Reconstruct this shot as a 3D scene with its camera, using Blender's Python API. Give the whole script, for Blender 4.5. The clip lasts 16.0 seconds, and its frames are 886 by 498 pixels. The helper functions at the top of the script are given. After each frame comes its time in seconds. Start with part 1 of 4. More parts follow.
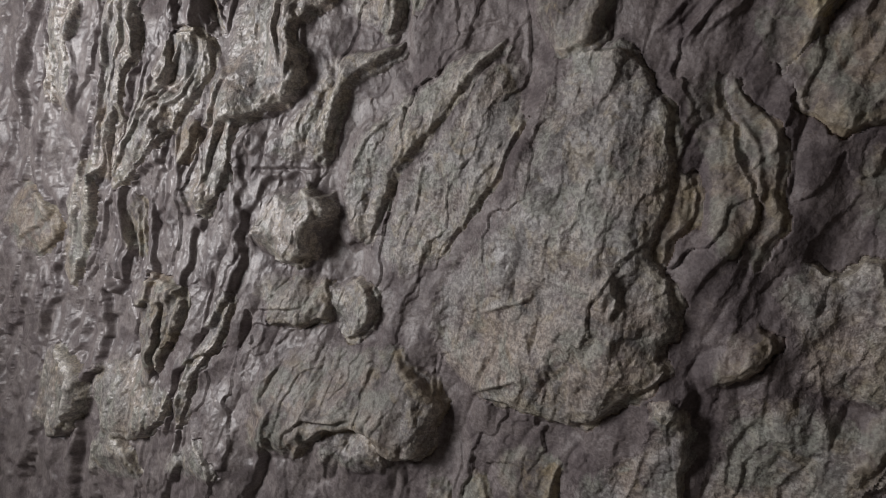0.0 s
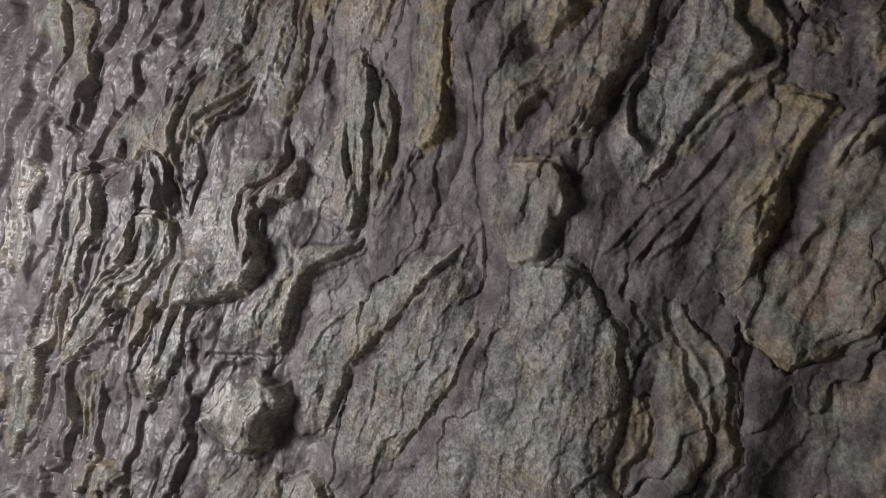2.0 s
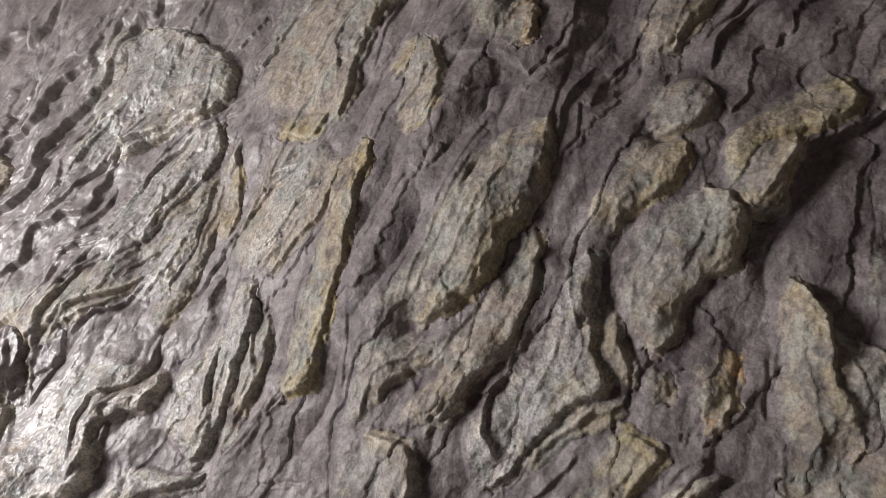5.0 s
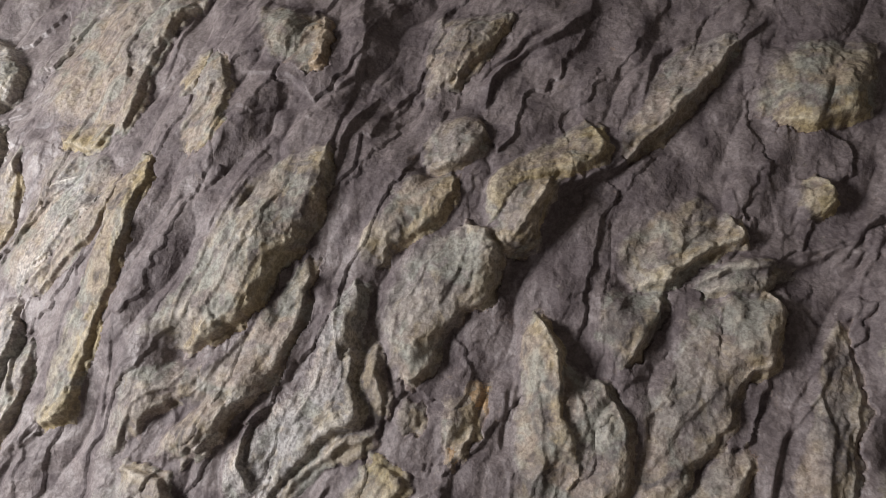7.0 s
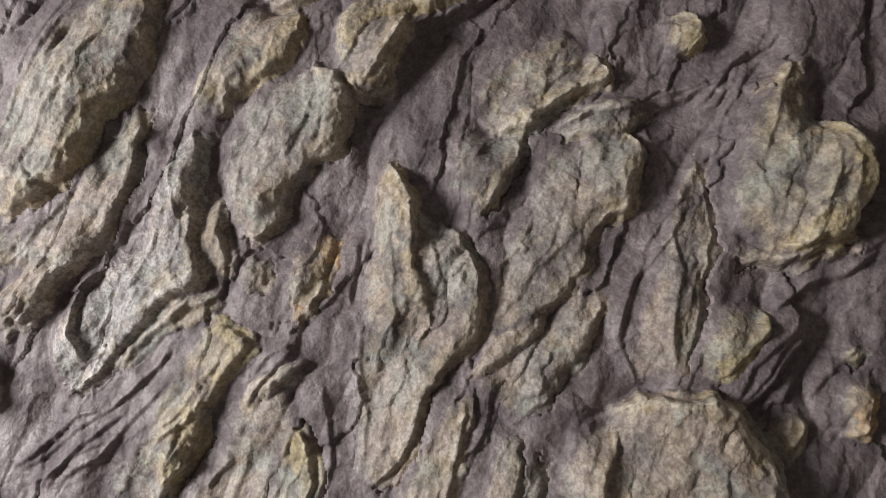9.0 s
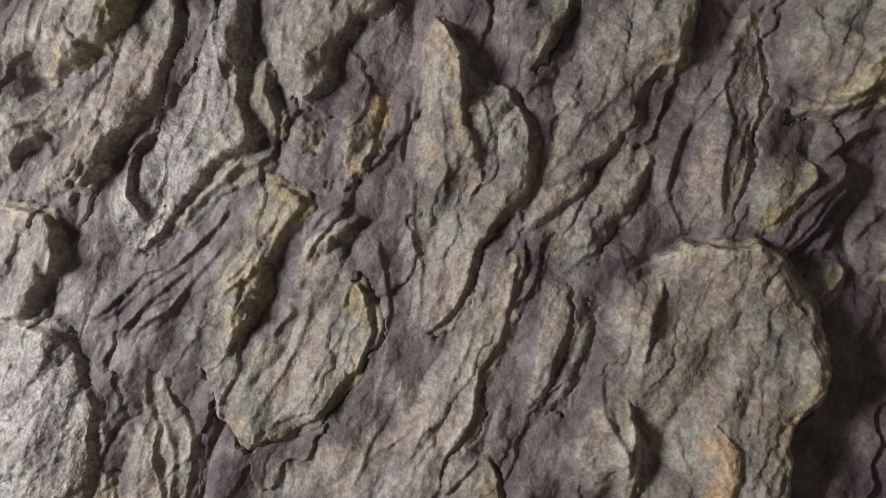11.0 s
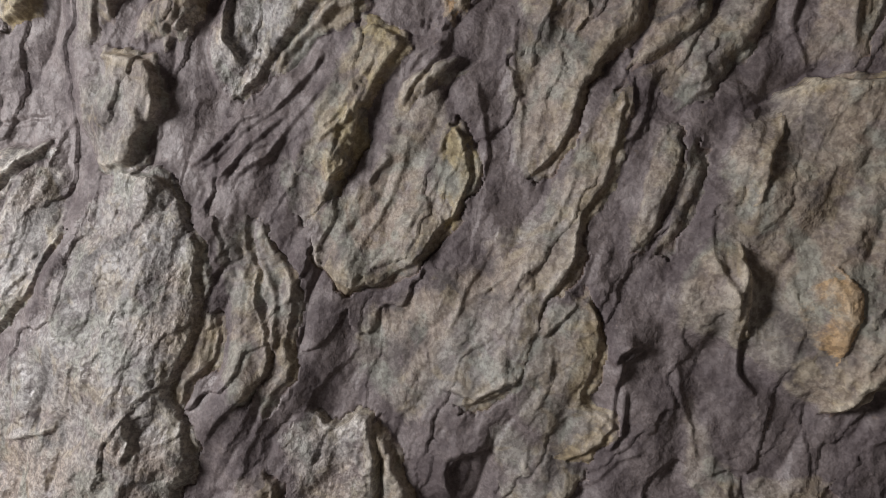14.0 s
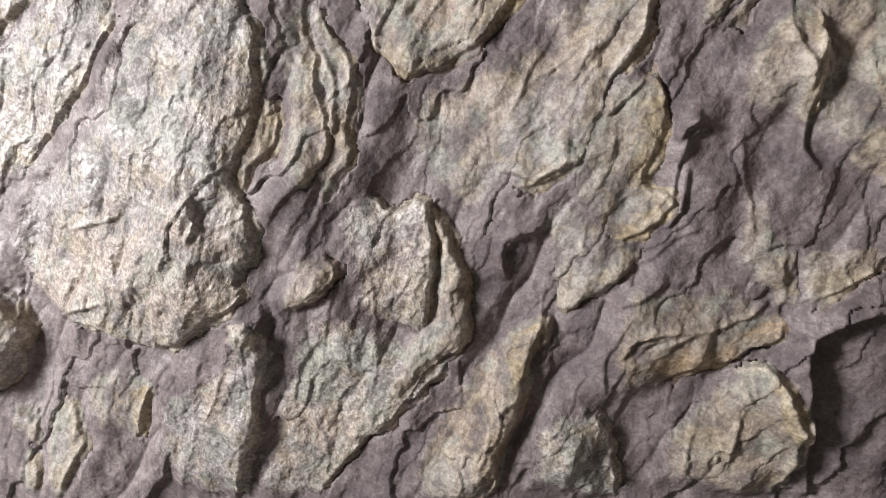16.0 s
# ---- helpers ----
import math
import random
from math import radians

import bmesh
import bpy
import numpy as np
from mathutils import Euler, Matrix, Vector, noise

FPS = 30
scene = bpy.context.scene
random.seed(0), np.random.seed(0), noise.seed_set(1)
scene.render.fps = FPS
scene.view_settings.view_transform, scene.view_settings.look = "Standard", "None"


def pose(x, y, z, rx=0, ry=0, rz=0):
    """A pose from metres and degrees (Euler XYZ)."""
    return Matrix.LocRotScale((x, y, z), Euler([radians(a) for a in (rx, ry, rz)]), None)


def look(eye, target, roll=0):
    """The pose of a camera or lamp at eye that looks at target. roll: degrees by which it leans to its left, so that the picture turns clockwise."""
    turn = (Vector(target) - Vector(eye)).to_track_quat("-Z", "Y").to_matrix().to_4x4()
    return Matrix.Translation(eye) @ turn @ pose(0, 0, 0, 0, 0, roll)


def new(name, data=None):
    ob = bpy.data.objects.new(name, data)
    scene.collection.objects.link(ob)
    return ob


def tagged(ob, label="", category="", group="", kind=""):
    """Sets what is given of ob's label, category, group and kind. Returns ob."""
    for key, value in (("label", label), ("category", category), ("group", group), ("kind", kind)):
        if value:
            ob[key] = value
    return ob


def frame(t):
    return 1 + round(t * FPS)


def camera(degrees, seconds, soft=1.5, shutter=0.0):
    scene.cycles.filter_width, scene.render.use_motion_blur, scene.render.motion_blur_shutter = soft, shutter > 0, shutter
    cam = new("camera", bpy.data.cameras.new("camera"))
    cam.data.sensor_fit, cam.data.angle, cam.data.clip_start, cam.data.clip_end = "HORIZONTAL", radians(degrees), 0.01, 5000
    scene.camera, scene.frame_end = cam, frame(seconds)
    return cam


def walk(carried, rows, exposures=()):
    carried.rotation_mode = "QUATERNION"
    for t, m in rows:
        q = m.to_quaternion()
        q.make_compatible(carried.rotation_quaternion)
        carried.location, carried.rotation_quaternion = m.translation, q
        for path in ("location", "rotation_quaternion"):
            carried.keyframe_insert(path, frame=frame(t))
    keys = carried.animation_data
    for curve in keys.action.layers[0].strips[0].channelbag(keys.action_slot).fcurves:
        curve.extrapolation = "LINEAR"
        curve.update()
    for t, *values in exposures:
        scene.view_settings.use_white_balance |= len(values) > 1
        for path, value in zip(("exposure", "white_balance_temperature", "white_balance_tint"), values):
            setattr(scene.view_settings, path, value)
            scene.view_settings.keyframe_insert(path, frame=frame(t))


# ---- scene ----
cam = camera(68.0, 16.0, soft=0.5)
METRES, EYE, TILT, LEAN, TURN = 1.0, 1.4, 0.0, 0.0, 32.0
PATH = [
    (0, (-0.042, 0.034, 1.446), (-1.068, 1.749, 1.357), -2.2),
    (0.5, (-0.03, 0.038, 1.487), (-1.005, 1.784, 1.487), -1.6),
    (1, (-0.021, 0.048, 1.518), (-0.971, 1.807, 1.589), -1.7),
    (1.5, (-0.017, 0.052, 1.545), (-0.957, 1.812, 1.676), -1.7),
    (2, (-0.015, 0.051, 1.587), (-0.956, 1.801, 1.812), -2.0),
    (2.5, (-0.017, 0.049, 1.613), (-0.941, 1.794, 1.935), -1.4),
    (3, (-0.019, 0.053, 1.638), (-0.874, 1.812, 2.055), 0.4),
    (3.5, (-0.02, 0.04, 1.676), (-0.811, 1.812, 2.159), 1.7),
    (3.7, (-0.021, 0.032, 1.683), (-0.791, 1.799, 2.215), 2.6),
    (5.8, (0.126, 0.054, 1.748), (-0.526, 1.777, 2.527), 10.1),
    (6, (0.136, 0.055, 1.756), (-0.478, 1.785, 2.548), 10.0),
    (6.5, (0.17, 0.052, 1.765), (-0.328, 1.806, 2.588), 8.6),
    (7, (0.221, 0.061, 1.774), (-0.162, 1.871, 2.534), 5.4),
    (7.5, (0.273, 0.075, 1.777), (-0.006, 1.923, 2.488), 3.1),
    (8, (0.287, 0.098, 1.766), (0.067, 1.998, 2.351), 2.9),
    (8.5, (0.299, 0.128, 1.751), (0.095, 2.043, 2.29), 2.3),
    (9, (0.308, 0.146, 1.742), (0.136, 2.08, 2.223), 1.9),
    (9.5, (0.306, 0.158, 1.725), (0.118, 2.108, 2.126), 1.5),
    (9.7, (0.306, 0.161, 1.72), (0.106, 2.12, 2.069), 1.5),
    (11.8, (0.238, 0.117, 1.676), (0.058, 2.108, 1.732), 1.1),
    (12, (0.241, 0.121, 1.665), (0.02, 2.108, 1.694), 1.5),
    (12.5, (0.235, 0.132, 1.637), (-0.034, 2.114, 1.652), 2.0),
    (13, (0.236, 0.143, 1.619), (-0.05, 2.123, 1.613), 1.6),
    (13.5, (0.227, 0.149, 1.614), (-0.058, 2.129, 1.604), 2.1),
    (14, (0.209, 0.144, 1.599), (-0.13, 2.114, 1.545), 2.0),
    (14.5, (0.189, 0.142, 1.572), (-0.154, 2.11, 1.472), 2.5),
    (15, (0.183, 0.148, 1.529), (-0.097, 2.122, 1.375), 2.6),
    (15.5, (0.17, 0.139, 1.491), (-0.122, 2.098, 1.215), 2.3),
    (16, (0.162, 0.119, 1.459), (-0.192, 2.058, 1.116), 2.9),
]
walk(cam, [(t, look(eye, target, roll)) for t, eye, target, roll in PATH], exposures=[(0, -1.95), (0.5, -1.52), (1.0, -1.45), (1.5, -1.57), (2.0, -1.95), (2.5, -1.95), (3.7, -1.54), (6.0, -0.68), (6.5, -0.65), (7.5, -0.51), (8.0, -0.64), (8.5, -0.59), (9.0, -0.26), (9.5, -0.58), (12.5, -0.65), (14.0, -0.88), (14.5, -0.73), (15.5, -0.12), (16.0, 0.0)])


# ---- light: daylight from an opening at the west end of an added, unseen, closed, dim room ----
world = bpy.data.worlds.new("world")
scene.world = world
world.use_nodes = True
sky = world.node_tree.nodes.new("ShaderNodeTexSky")
sky.sky_type, sky.sun_disc, sky.sun_elevation, sky.sun_rotation = "NISHITA", False, radians(35), radians(250)
world.node_tree.links.new(sky.outputs["Color"], world.node_tree.nodes["Background"].inputs["Color"])
world.node_tree.nodes["Background"].inputs["Strength"].default_value = 0.1

OPENING = (1.48, 1.90)          # centre of the opening: along the west wall from its north end, and up
OPEN_WIDE, OPEN_TALL = 0.6, 0.65
WEST_WALL = Matrix.Translation((-2.13, 1.0, 0.0)) @ Matrix.Rotation(radians(3.0), 4, "Z")
daylight = bpy.data.lights.new("daylight", "AREA")
daylight.shape, daylight.size, daylight.size_y = "RECTANGLE", OPEN_TALL, OPEN_WIDE
daylight.energy, daylight.color = 92.0, (1.0, 0.975, 0.985)
new("daylight", daylight).matrix_world = look(WEST_WALL @ Vector((0.03, -OPENING[0], OPENING[1])), (-0.5, 0.9, 1.6))


# ---- materials ----
def material(name):
    m = bpy.data.materials.new(name)
    m.use_nodes = True
    return m, m.node_tree, m.node_tree.nodes["Principled BSDF"]


def node(tree, kind, **values):
    n = tree.nodes.new(kind)
    for key, value in values.items():
        n.inputs[key.replace("_", " ")].default_value = value
    return n


def ramp(tree, source, low, high):
    n = tree.nodes.new("ShaderNodeMapRange")
    n.interpolation_type = "SMOOTHSTEP"
    n.inputs["From Min"].default_value, n.inputs["From Max"].default_value = low, high
    tree.links.new(source, n.inputs["Value"])
    return n.outputs["Result"]


def blend(tree, factor, a, b, mode="MIX"):
    n = tree.nodes.new("ShaderNodeMix")
    n.data_type, n.blend_type = "RGBA", mode
    for socket, value in ((n.inputs[0], factor), (n.inputs[6], a), (n.inputs[7], b)):
        if isinstance(value, bpy.types.NodeSocket):
            tree.links.new(value, socket)
        else:
            socket.default_value = value if isinstance(value, float) else (*value, 1.0)
    return n.outputs[2]


def times(tree, a, b):
    n = tree.nodes.new("ShaderNodeMath")
    n.operation = "MULTIPLY"
    for socket, value in ((n.inputs[0], a), (n.inputs[1], b)):
        if isinstance(value, bpy.types.NodeSocket):
            tree.links.new(value, socket)
        else:
            socket.default_value = value
    return n.outputs[0]


def rock(name, dark, pale, stain, amount, bumpy=1.0, rough=0.62, sand=0.5, damp_sheen=0.0):
    """Weathered stone: drifting tones, blotches, stains in patches, lighter worn crests, uneven sandy grain."""
    m, tree, shader = material(name)
    place = tree.nodes.new("ShaderNodeNewGeometry")
    where = place.outputs["Position"]

    def clouds(scale, detail, roughness=0.6, distortion=0.0):
        n = node(tree, "ShaderNodeTexNoise", Scale=scale, Detail=detail, Roughness=roughness, Distortion=distortion)
        tree.links.new(where, n.inputs["Vector"])
        return n.outputs["Fac"]
    broad = clouds(6.0, 3.0, 0.5, 0.6)
    drift = clouds(17.0, 3.0, 0.52, 0.9)
    middle = clouds(52.0, 3.0, 0.62, 0.3)
    fine = clouds(260.0, 1.5, 0.6)
    # the bed turns from purple-brown to grey towards the west end of the face
    axes = tree.nodes.new("ShaderNodeSeparateXYZ")
    tree.links.new(where, axes.inputs[0])
    shifted = tree.nodes.new("ShaderNodeMath")
    shifted.operation = "MULTIPLY_ADD"
    tree.links.new(broad, shifted.inputs[0])
    shifted.inputs[1].default_value = 0.9
    tree.links.new(axes.outputs[0], shifted.inputs[2])
    west = ramp(tree, shifted.outputs[0], 0.25, -0.20)
    cool = tuple(c * k for c, k in zip(pale, (0.95, 0.945, 0.955)))
    warm = tuple(c * k for c, k in zip(pale, (1.08, 0.945, 0.84)))
    colour = blend(tree, ramp(tree, broad, 0.38, 0.62), cool, warm)
    colour = blend(tree, ramp(tree, drift, 0.53, 0.32), colour, dark)
    if name == "bed_rock":
        colour = blend(tree, west, colour, blend(tree, ramp(tree, drift, 0.36, 0.60), (0.203, 0.168, 0.170), (0.350, 0.304, 0.298)))
    colour = blend(tree, times(tree, ramp(tree, middle, 0.48, 0.66), 0.20), colour, tuple(min(1.0, c * 1.45 + 0.02) for c in pale))
    colour = blend(tree, times(tree, ramp(tree, middle, 0.46, 0.28), 0.22), colour, tuple(c * 0.5 for c in dark))
    # blotches of ochre crust, grey-green lichen film and purple clay
    share = 0.55 if name == "bed_rock" else 1.0
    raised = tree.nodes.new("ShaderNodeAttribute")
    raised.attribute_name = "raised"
    # the bed is paler and greyer where it stands above its surroundings
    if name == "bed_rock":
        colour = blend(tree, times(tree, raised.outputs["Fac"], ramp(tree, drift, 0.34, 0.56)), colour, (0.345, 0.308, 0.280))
    colour = blend(tree, times(tree, ramp(tree, clouds(23.0, 3.0, 0.52, 1.2), 0.52, 0.66), 0.50 * share), colour, (0.42, 0.345, 0.235))
    colour = blend(tree, times(tree, ramp(tree, clouds(14.0, 3.0, 0.52, 1.0), 0.49, 0.62), 0.75 * share), colour, (0.345, 0.347, 0.308))
    colour = blend(tree, times(tree, ramp(tree, clouds(29.0, 3.0, 0.52, 1.2), 0.53, 0.66), 0.55), colour, (0.225, 0.182, 0.186))
    patch = clouds(13.0, 5.0, 0.7, 1.0)
    # stains gather along the broken rims
    rim = tree.nodes.new("ShaderNodeAttribute")
    rim.attribute_name = "rim"
    gathered = tree.nodes.new("ShaderNodeMath")
    gathered.operation = "MULTIPLY_ADD"
    tree.links.new(rim.outputs["Fac"], gathered.inputs[0])
    gathered.inputs[1].default_value = 0.23
    tree.links.new(patch, gathered.inputs[2])
    colour = blend(tree, times(tree, ramp(tree, gathered.outputs[0], 0.70 - 0.26 * amount, 0.88 - 0.22 * amount), min(1.0, 0.5 + amount * 0.5)), colour, stain)
    crest = tree.nodes.new("ShaderNodeAttribute")
    crest.attribute_name = "worn"
    brushed = times(tree, crest.outputs["Fac"], ramp(tree, drift, 0.30, 0.60))
    colour = blend(tree, times(tree, brushed, 0.9), colour, tuple(min(0.8, 0.7 * c * 1.65 + 0.3 * d * 1.3 + 0.02) for c, d in zip(pale, stain)))
    # plates take the bed's colour towards the edge where they grow out
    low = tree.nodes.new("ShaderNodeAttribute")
    low.attribute_name = "ungrown"
    bed_colour = blend(tree, ramp(tree, drift, 0.38, 0.62), (0.174, 0.142, 0.146), (0.268, 0.226, 0.223))
    bed_colour = blend(tree, west, bed_colour, blend(tree, ramp(tree, drift, 0.36, 0.60), (0.203, 0.168, 0.170), (0.350, 0.304, 0.298)))
    colour = blend(tree, ramp(tree, times(tree, low.outputs["Fac"], ramp(tree, middle, 0.1, 0.6)), 0.15, 0.55), colour, bed_colour)
    tinge = tree.nodes.new("ShaderNodeObjectInfo")
    colour = blend(tree, 0.25, colour, blend(tree, tinge.outputs["Random"], (0.42, 0.40, 0.40), (0.62, 0.62, 0.57)), "OVERLAY")
    grit = clouds(115.0, 2.0, 0.65)
    sandy = tree.nodes.new("ShaderNodeMath")
    sandy.operation = "MULTIPLY_ADD"
    tree.links.new(grit, sandy.inputs[0])
    sandy.inputs[1].default_value = 0.55
    tree.links.new(times(tree, fine, 0.45), sandy.inputs[2])
    specks = blend(tree, ramp(tree, sandy.outputs[0], 0.41, 0.60), (0.86 - 0.9 * sand, 0.85 - 0.9 * sand, 0.85 - 0.9 * sand), (1.06 + sand, 1.08 + sand, 1.08 + sand))
    colour = blend(tree, 1.0, colour, specks, "MULTIPLY")
    tree.links.new(colour, shader.inputs["Base Color"])
    gloss = tree.nodes.new("ShaderNodeMapRange")
    gloss.inputs["From Min"].default_value, gloss.inputs["From Max"].default_value = 0.3, 0.7
    gloss.inputs["To Min"].default_value, gloss.inputs["To Max"].default_value = rough + 0.2, rough - 0.12
    tree.links.new(drift, gloss.inputs["Value"])
    tree.links.new(gloss.outputs["Result"], shader.inputs["Roughness"])
    shader.inputs["Specular IOR Level"].default_value = 0.6
    # a damp film in patches, at the west end only, glossier to brighten it
    tree.links.new(times(tree, times(tree, ramp(tree, broad, 0.28, 0.52), damp_sheen), ramp(tree, axes.outputs[0], -0.45, -1.0)), shader.inputs["Coat Weight"])
    shader.inputs["Coat Roughness"].default_value = 0.45
    shader.inputs["Coat IOR"].default_value = 1.8
    first = node(tree, "ShaderNodeBump", Strength=0.42 * bumpy, Distance=0.007)
    tree.links.new(middle, first.inputs["Height"])
    bend = tree.nodes.new("ShaderNodeMix")
    bend.data_type = "VECTOR"
    bend.inputs[0].default_value = 0.02
    warp = node(tree, "ShaderNodeTexNoise", Scale=30.0, Detail=3.0)
    tree.links.new(where, warp.inputs["Vector"])
    tree.links.new(where, bend.inputs[4])
    tree.links.new(warp.outputs["Color"], bend.inputs[5])
    chips = node(tree, "ShaderNodeTexVoronoi", Scale=75.0, Randomness=1.0)
    tree.links.new(bend.outputs[1], chips.inputs["Vector"])
    chipped = node(tree, "ShaderNodeBump", Strength=0.22 * bumpy, Distance=0.006)
    tree.links.new(chips.outputs["Distance"], chipped.inputs["Height"])
    tree.links.new(first.outputs["Normal"], chipped.inputs["Normal"])
    second = node(tree, "ShaderNodeBump", Distance=0.0045)
    tree.links.new(times(tree, ramp(tree, broad, 0.1, 0.6), 0.6 * bumpy), second.inputs["Strength"])
    tree.links.new(sandy.outputs[0], second.inputs["Height"])
    tree.links.new(chipped.outputs["Normal"], second.inputs["Normal"])
    tree.links.new(chipped.outputs["Normal"], shader.inputs["Coat Normal"])
    tree.links.new(second.outputs["Normal"], shader.inputs["Normal"])
    return m


BED = rock("bed_rock", (0.185, 0.152, 0.153), (0.290, 0.247, 0.238), (0.25, 0.19, 0.13), 0.15, 0.65, 0.60, 0.08, 0.9)
GREY = rock("grey_rock", (0.165, 0.142, 0.136), (0.362, 0.335, 0.312), (0.44, 0.36, 0.24), 0.22, 0.7, 0.62, 0.12, 0.3)
PALE = rock("pale_rock", (0.250, 0.232, 0.224), (0.435, 0.415, 0.402), (0.45, 0.39, 0.28), 0.20, 0.95, 0.52, 0.21, 1.0)
OCHRE = rock("ochre_stained_rock", (0.165, 0.140, 0.133), (0.362, 0.330, 0.296), (0.50, 0.395, 0.23), 0.28, 0.7, 0.64, 0.12, 0.3)
OLIVE = rock("olive_stained_rock", (0.168, 0.142, 0.128), (0.360, 0.328, 0.270), (0.49, 0.39, 0.20), 0.38, 0.7, 0.64, 0.12, 0.3)
RUST = rock("rust_stained_rock", (0.175, 0.146, 0.130), (0.340, 0.300, 0.255), (0.50, 0.36, 0.22), 0.35, 0.7, 0.64, 0.12, 0.3)
ORANGE = rock("orange_stained_rock", (0.185, 0.158, 0.140), (0.370, 0.325, 0.270), (0.55, 0.36, 0.19), 0.7, 0.7, 0.64, 0.12, 0.3)
# stone of the unseen room, its tone set for how much fill it bounces
PLAIN = rock("plain_stone", (0.19, 0.182, 0.182), (0.26, 0.252, 0.252), (0.25, 0.225, 0.20), 0.2, 0.4, 0.8)


# ---- relief ----
def cells(ix, iy, seed):
    h = (ix.astype(np.int64) * 374761393 + iy.astype(np.int64) * 668265263 + seed * 974634721) & 0xFFFFFFFF
    h = ((h ^ (h >> 13)) * 1274126177) & 0xFFFFFFFF
    return ((h ^ (h >> 16)) & 0xFFFF) / 32767.5 - 1.0


def waves(x, y, seed):
    """Smooth noise from -1 to 1, one swell a unit."""
    ix, iy = np.floor(x), np.floor(y)
    fx, fy = x - ix, y - iy
    sx, sy = fx * fx * fx * (fx * (fx * 6 - 15) + 10), fy * fy * fy * (fy * (fy * 6 - 15) + 10)
    a, b = cells(ix, iy, seed), cells(ix + 1, iy, seed)
    c, d = cells(ix, iy + 1, seed), cells(ix + 1, iy + 1, seed)
    return a + (b - a) * sx + (c - a) * sy + (a - b - c + d) * sx * sy


def rough(x, y, seed, octaves=4, gain=0.5):
    total, size = 0.0, 1.0
    for n in range(octaves):
        total = total + size * waves(x * 2 ** n + 17.3 * n, y * 2 ** n - 9.1 * n, seed + n)
        size *= gain
    return total


ALONG, ACROSS = (0.40, 0.917), (0.917, -0.40)   # the strike of the beds on the face


def strike(x, z):
    return x * ACROSS[0] + z * ACROSS[1], x * ALONG[0] + z * ALONG[1]


def facets(x, z, seed, size):
    """Broken faces, each a small plane of its own tilt; about -0.5 to 0.5."""
    u, v = strike(x, z)
    u = u / size + 0.45 * rough(x / size * 0.8, z / size * 0.8, seed + 1, 3, 0.6)
    v = v / size * 0.72 + 0.45 * rough(x / size * 0.8, z / size * 0.8, seed + 6, 3, 0.6)
    iu, iv = np.floor(u), np.floor(v)
    best, second = np.full(u.shape, 99.0), np.full(u.shape, 99.0)
    face_a, face_b = np.zeros(u.shape), np.zeros(u.shape)
    for a in (-1, 0, 1):
        for b in (-1, 0, 1):
            cu, cv = iu + a, iv + b
            pu = u - (cu + 0.5 + 0.45 * cells(cu, cv, seed + 11))
            pv = v - (cv + 0.5 + 0.45 * cells(cu, cv, seed + 12))
            d = pu * pu + pv * pv
            plane = 0.25 * cells(cu, cv, seed + 13) + 0.75 * cells(cu, cv, seed + 14) * pu + 0.6 * cells(cu, cv, seed + 15) * pv
            first = d < best
            next_best = (d < second) & ~first
            second = np.where(first, best, np.where(next_best, d, second))
            face_b = np.where(first, face_a, np.where(next_best, plane, face_b))
            face_a = np.where(first, plane, face_a)
            best = np.where(first, d, best)
    near = np.clip((np.sqrt(second) - np.sqrt(best)) / 0.16, 0, 1)
    return face_a + (face_b - face_a) * 0.5 * (1 - near * near * (3 - 2 * near))


def flakes(x, z, seed, wide, tall):
    """Overlapping flakes drawn out along the strike, each tilted so that it stands proud at its lower right; about 0 to 1."""
    u, v = strike(x, z)
    u = u / wide + 0.34 * rough(x / wide * 0.9, z / wide * 0.7, seed + 1, 4, 0.55)
    v = v / tall + 0.30 * rough(x / wide * 0.8, z / wide * 0.6, seed + 6, 3, 0.55)
    iu, iv = np.floor(u), np.floor(v)
    best, du, dv, own = np.full(u.shape, 99.0), np.zeros(u.shape), np.zeros(u.shape), np.zeros(u.shape)
    for a in (-1, 0, 1):
        for b in (-1, 0, 1):
            cu, cv = iu + a, iv + b
            pu = u - (cu + 0.5 + 0.42 * cells(cu, cv, seed + 11))
            pv = v - (cv + 0.5 + 0.42 * cells(cu, cv, seed + 12))
            d = pu * pu + pv * pv
            closer = d < best
            best, du, dv = np.where(closer, d, best), np.where(closer, pu, du), np.where(closer, pv, dv)
            own = np.where(closer, cells(cu, cv, seed + 13), own)
    return 0.45 + 0.28 * own + (0.55 + 0.25 * own) * du - 0.22 * dv


BED_Y = 0.905   # the plane of the recessed bed
BREAKS = []     # broken bed edges: (height, reach, corners) with the proud side on the left of the line


def broken(high, reach, line):
    """A thin bed that ends along a line (millimetres), proud on its left-hand side and dying out over the reach."""
    BREAKS.append((high, reach / 1000.0, np.array(line, dtype=float).reshape(-1, 2) / 1000.0))


def gully(deep, wide, line):
    """A gully along a line (millimetres): a cliff on the left-hand side, then the bed rising again over the width."""
    BREAKS.append((-deep, wide / 1000.0, np.array(line, dtype=float).reshape(-1, 2) / 1000.0))


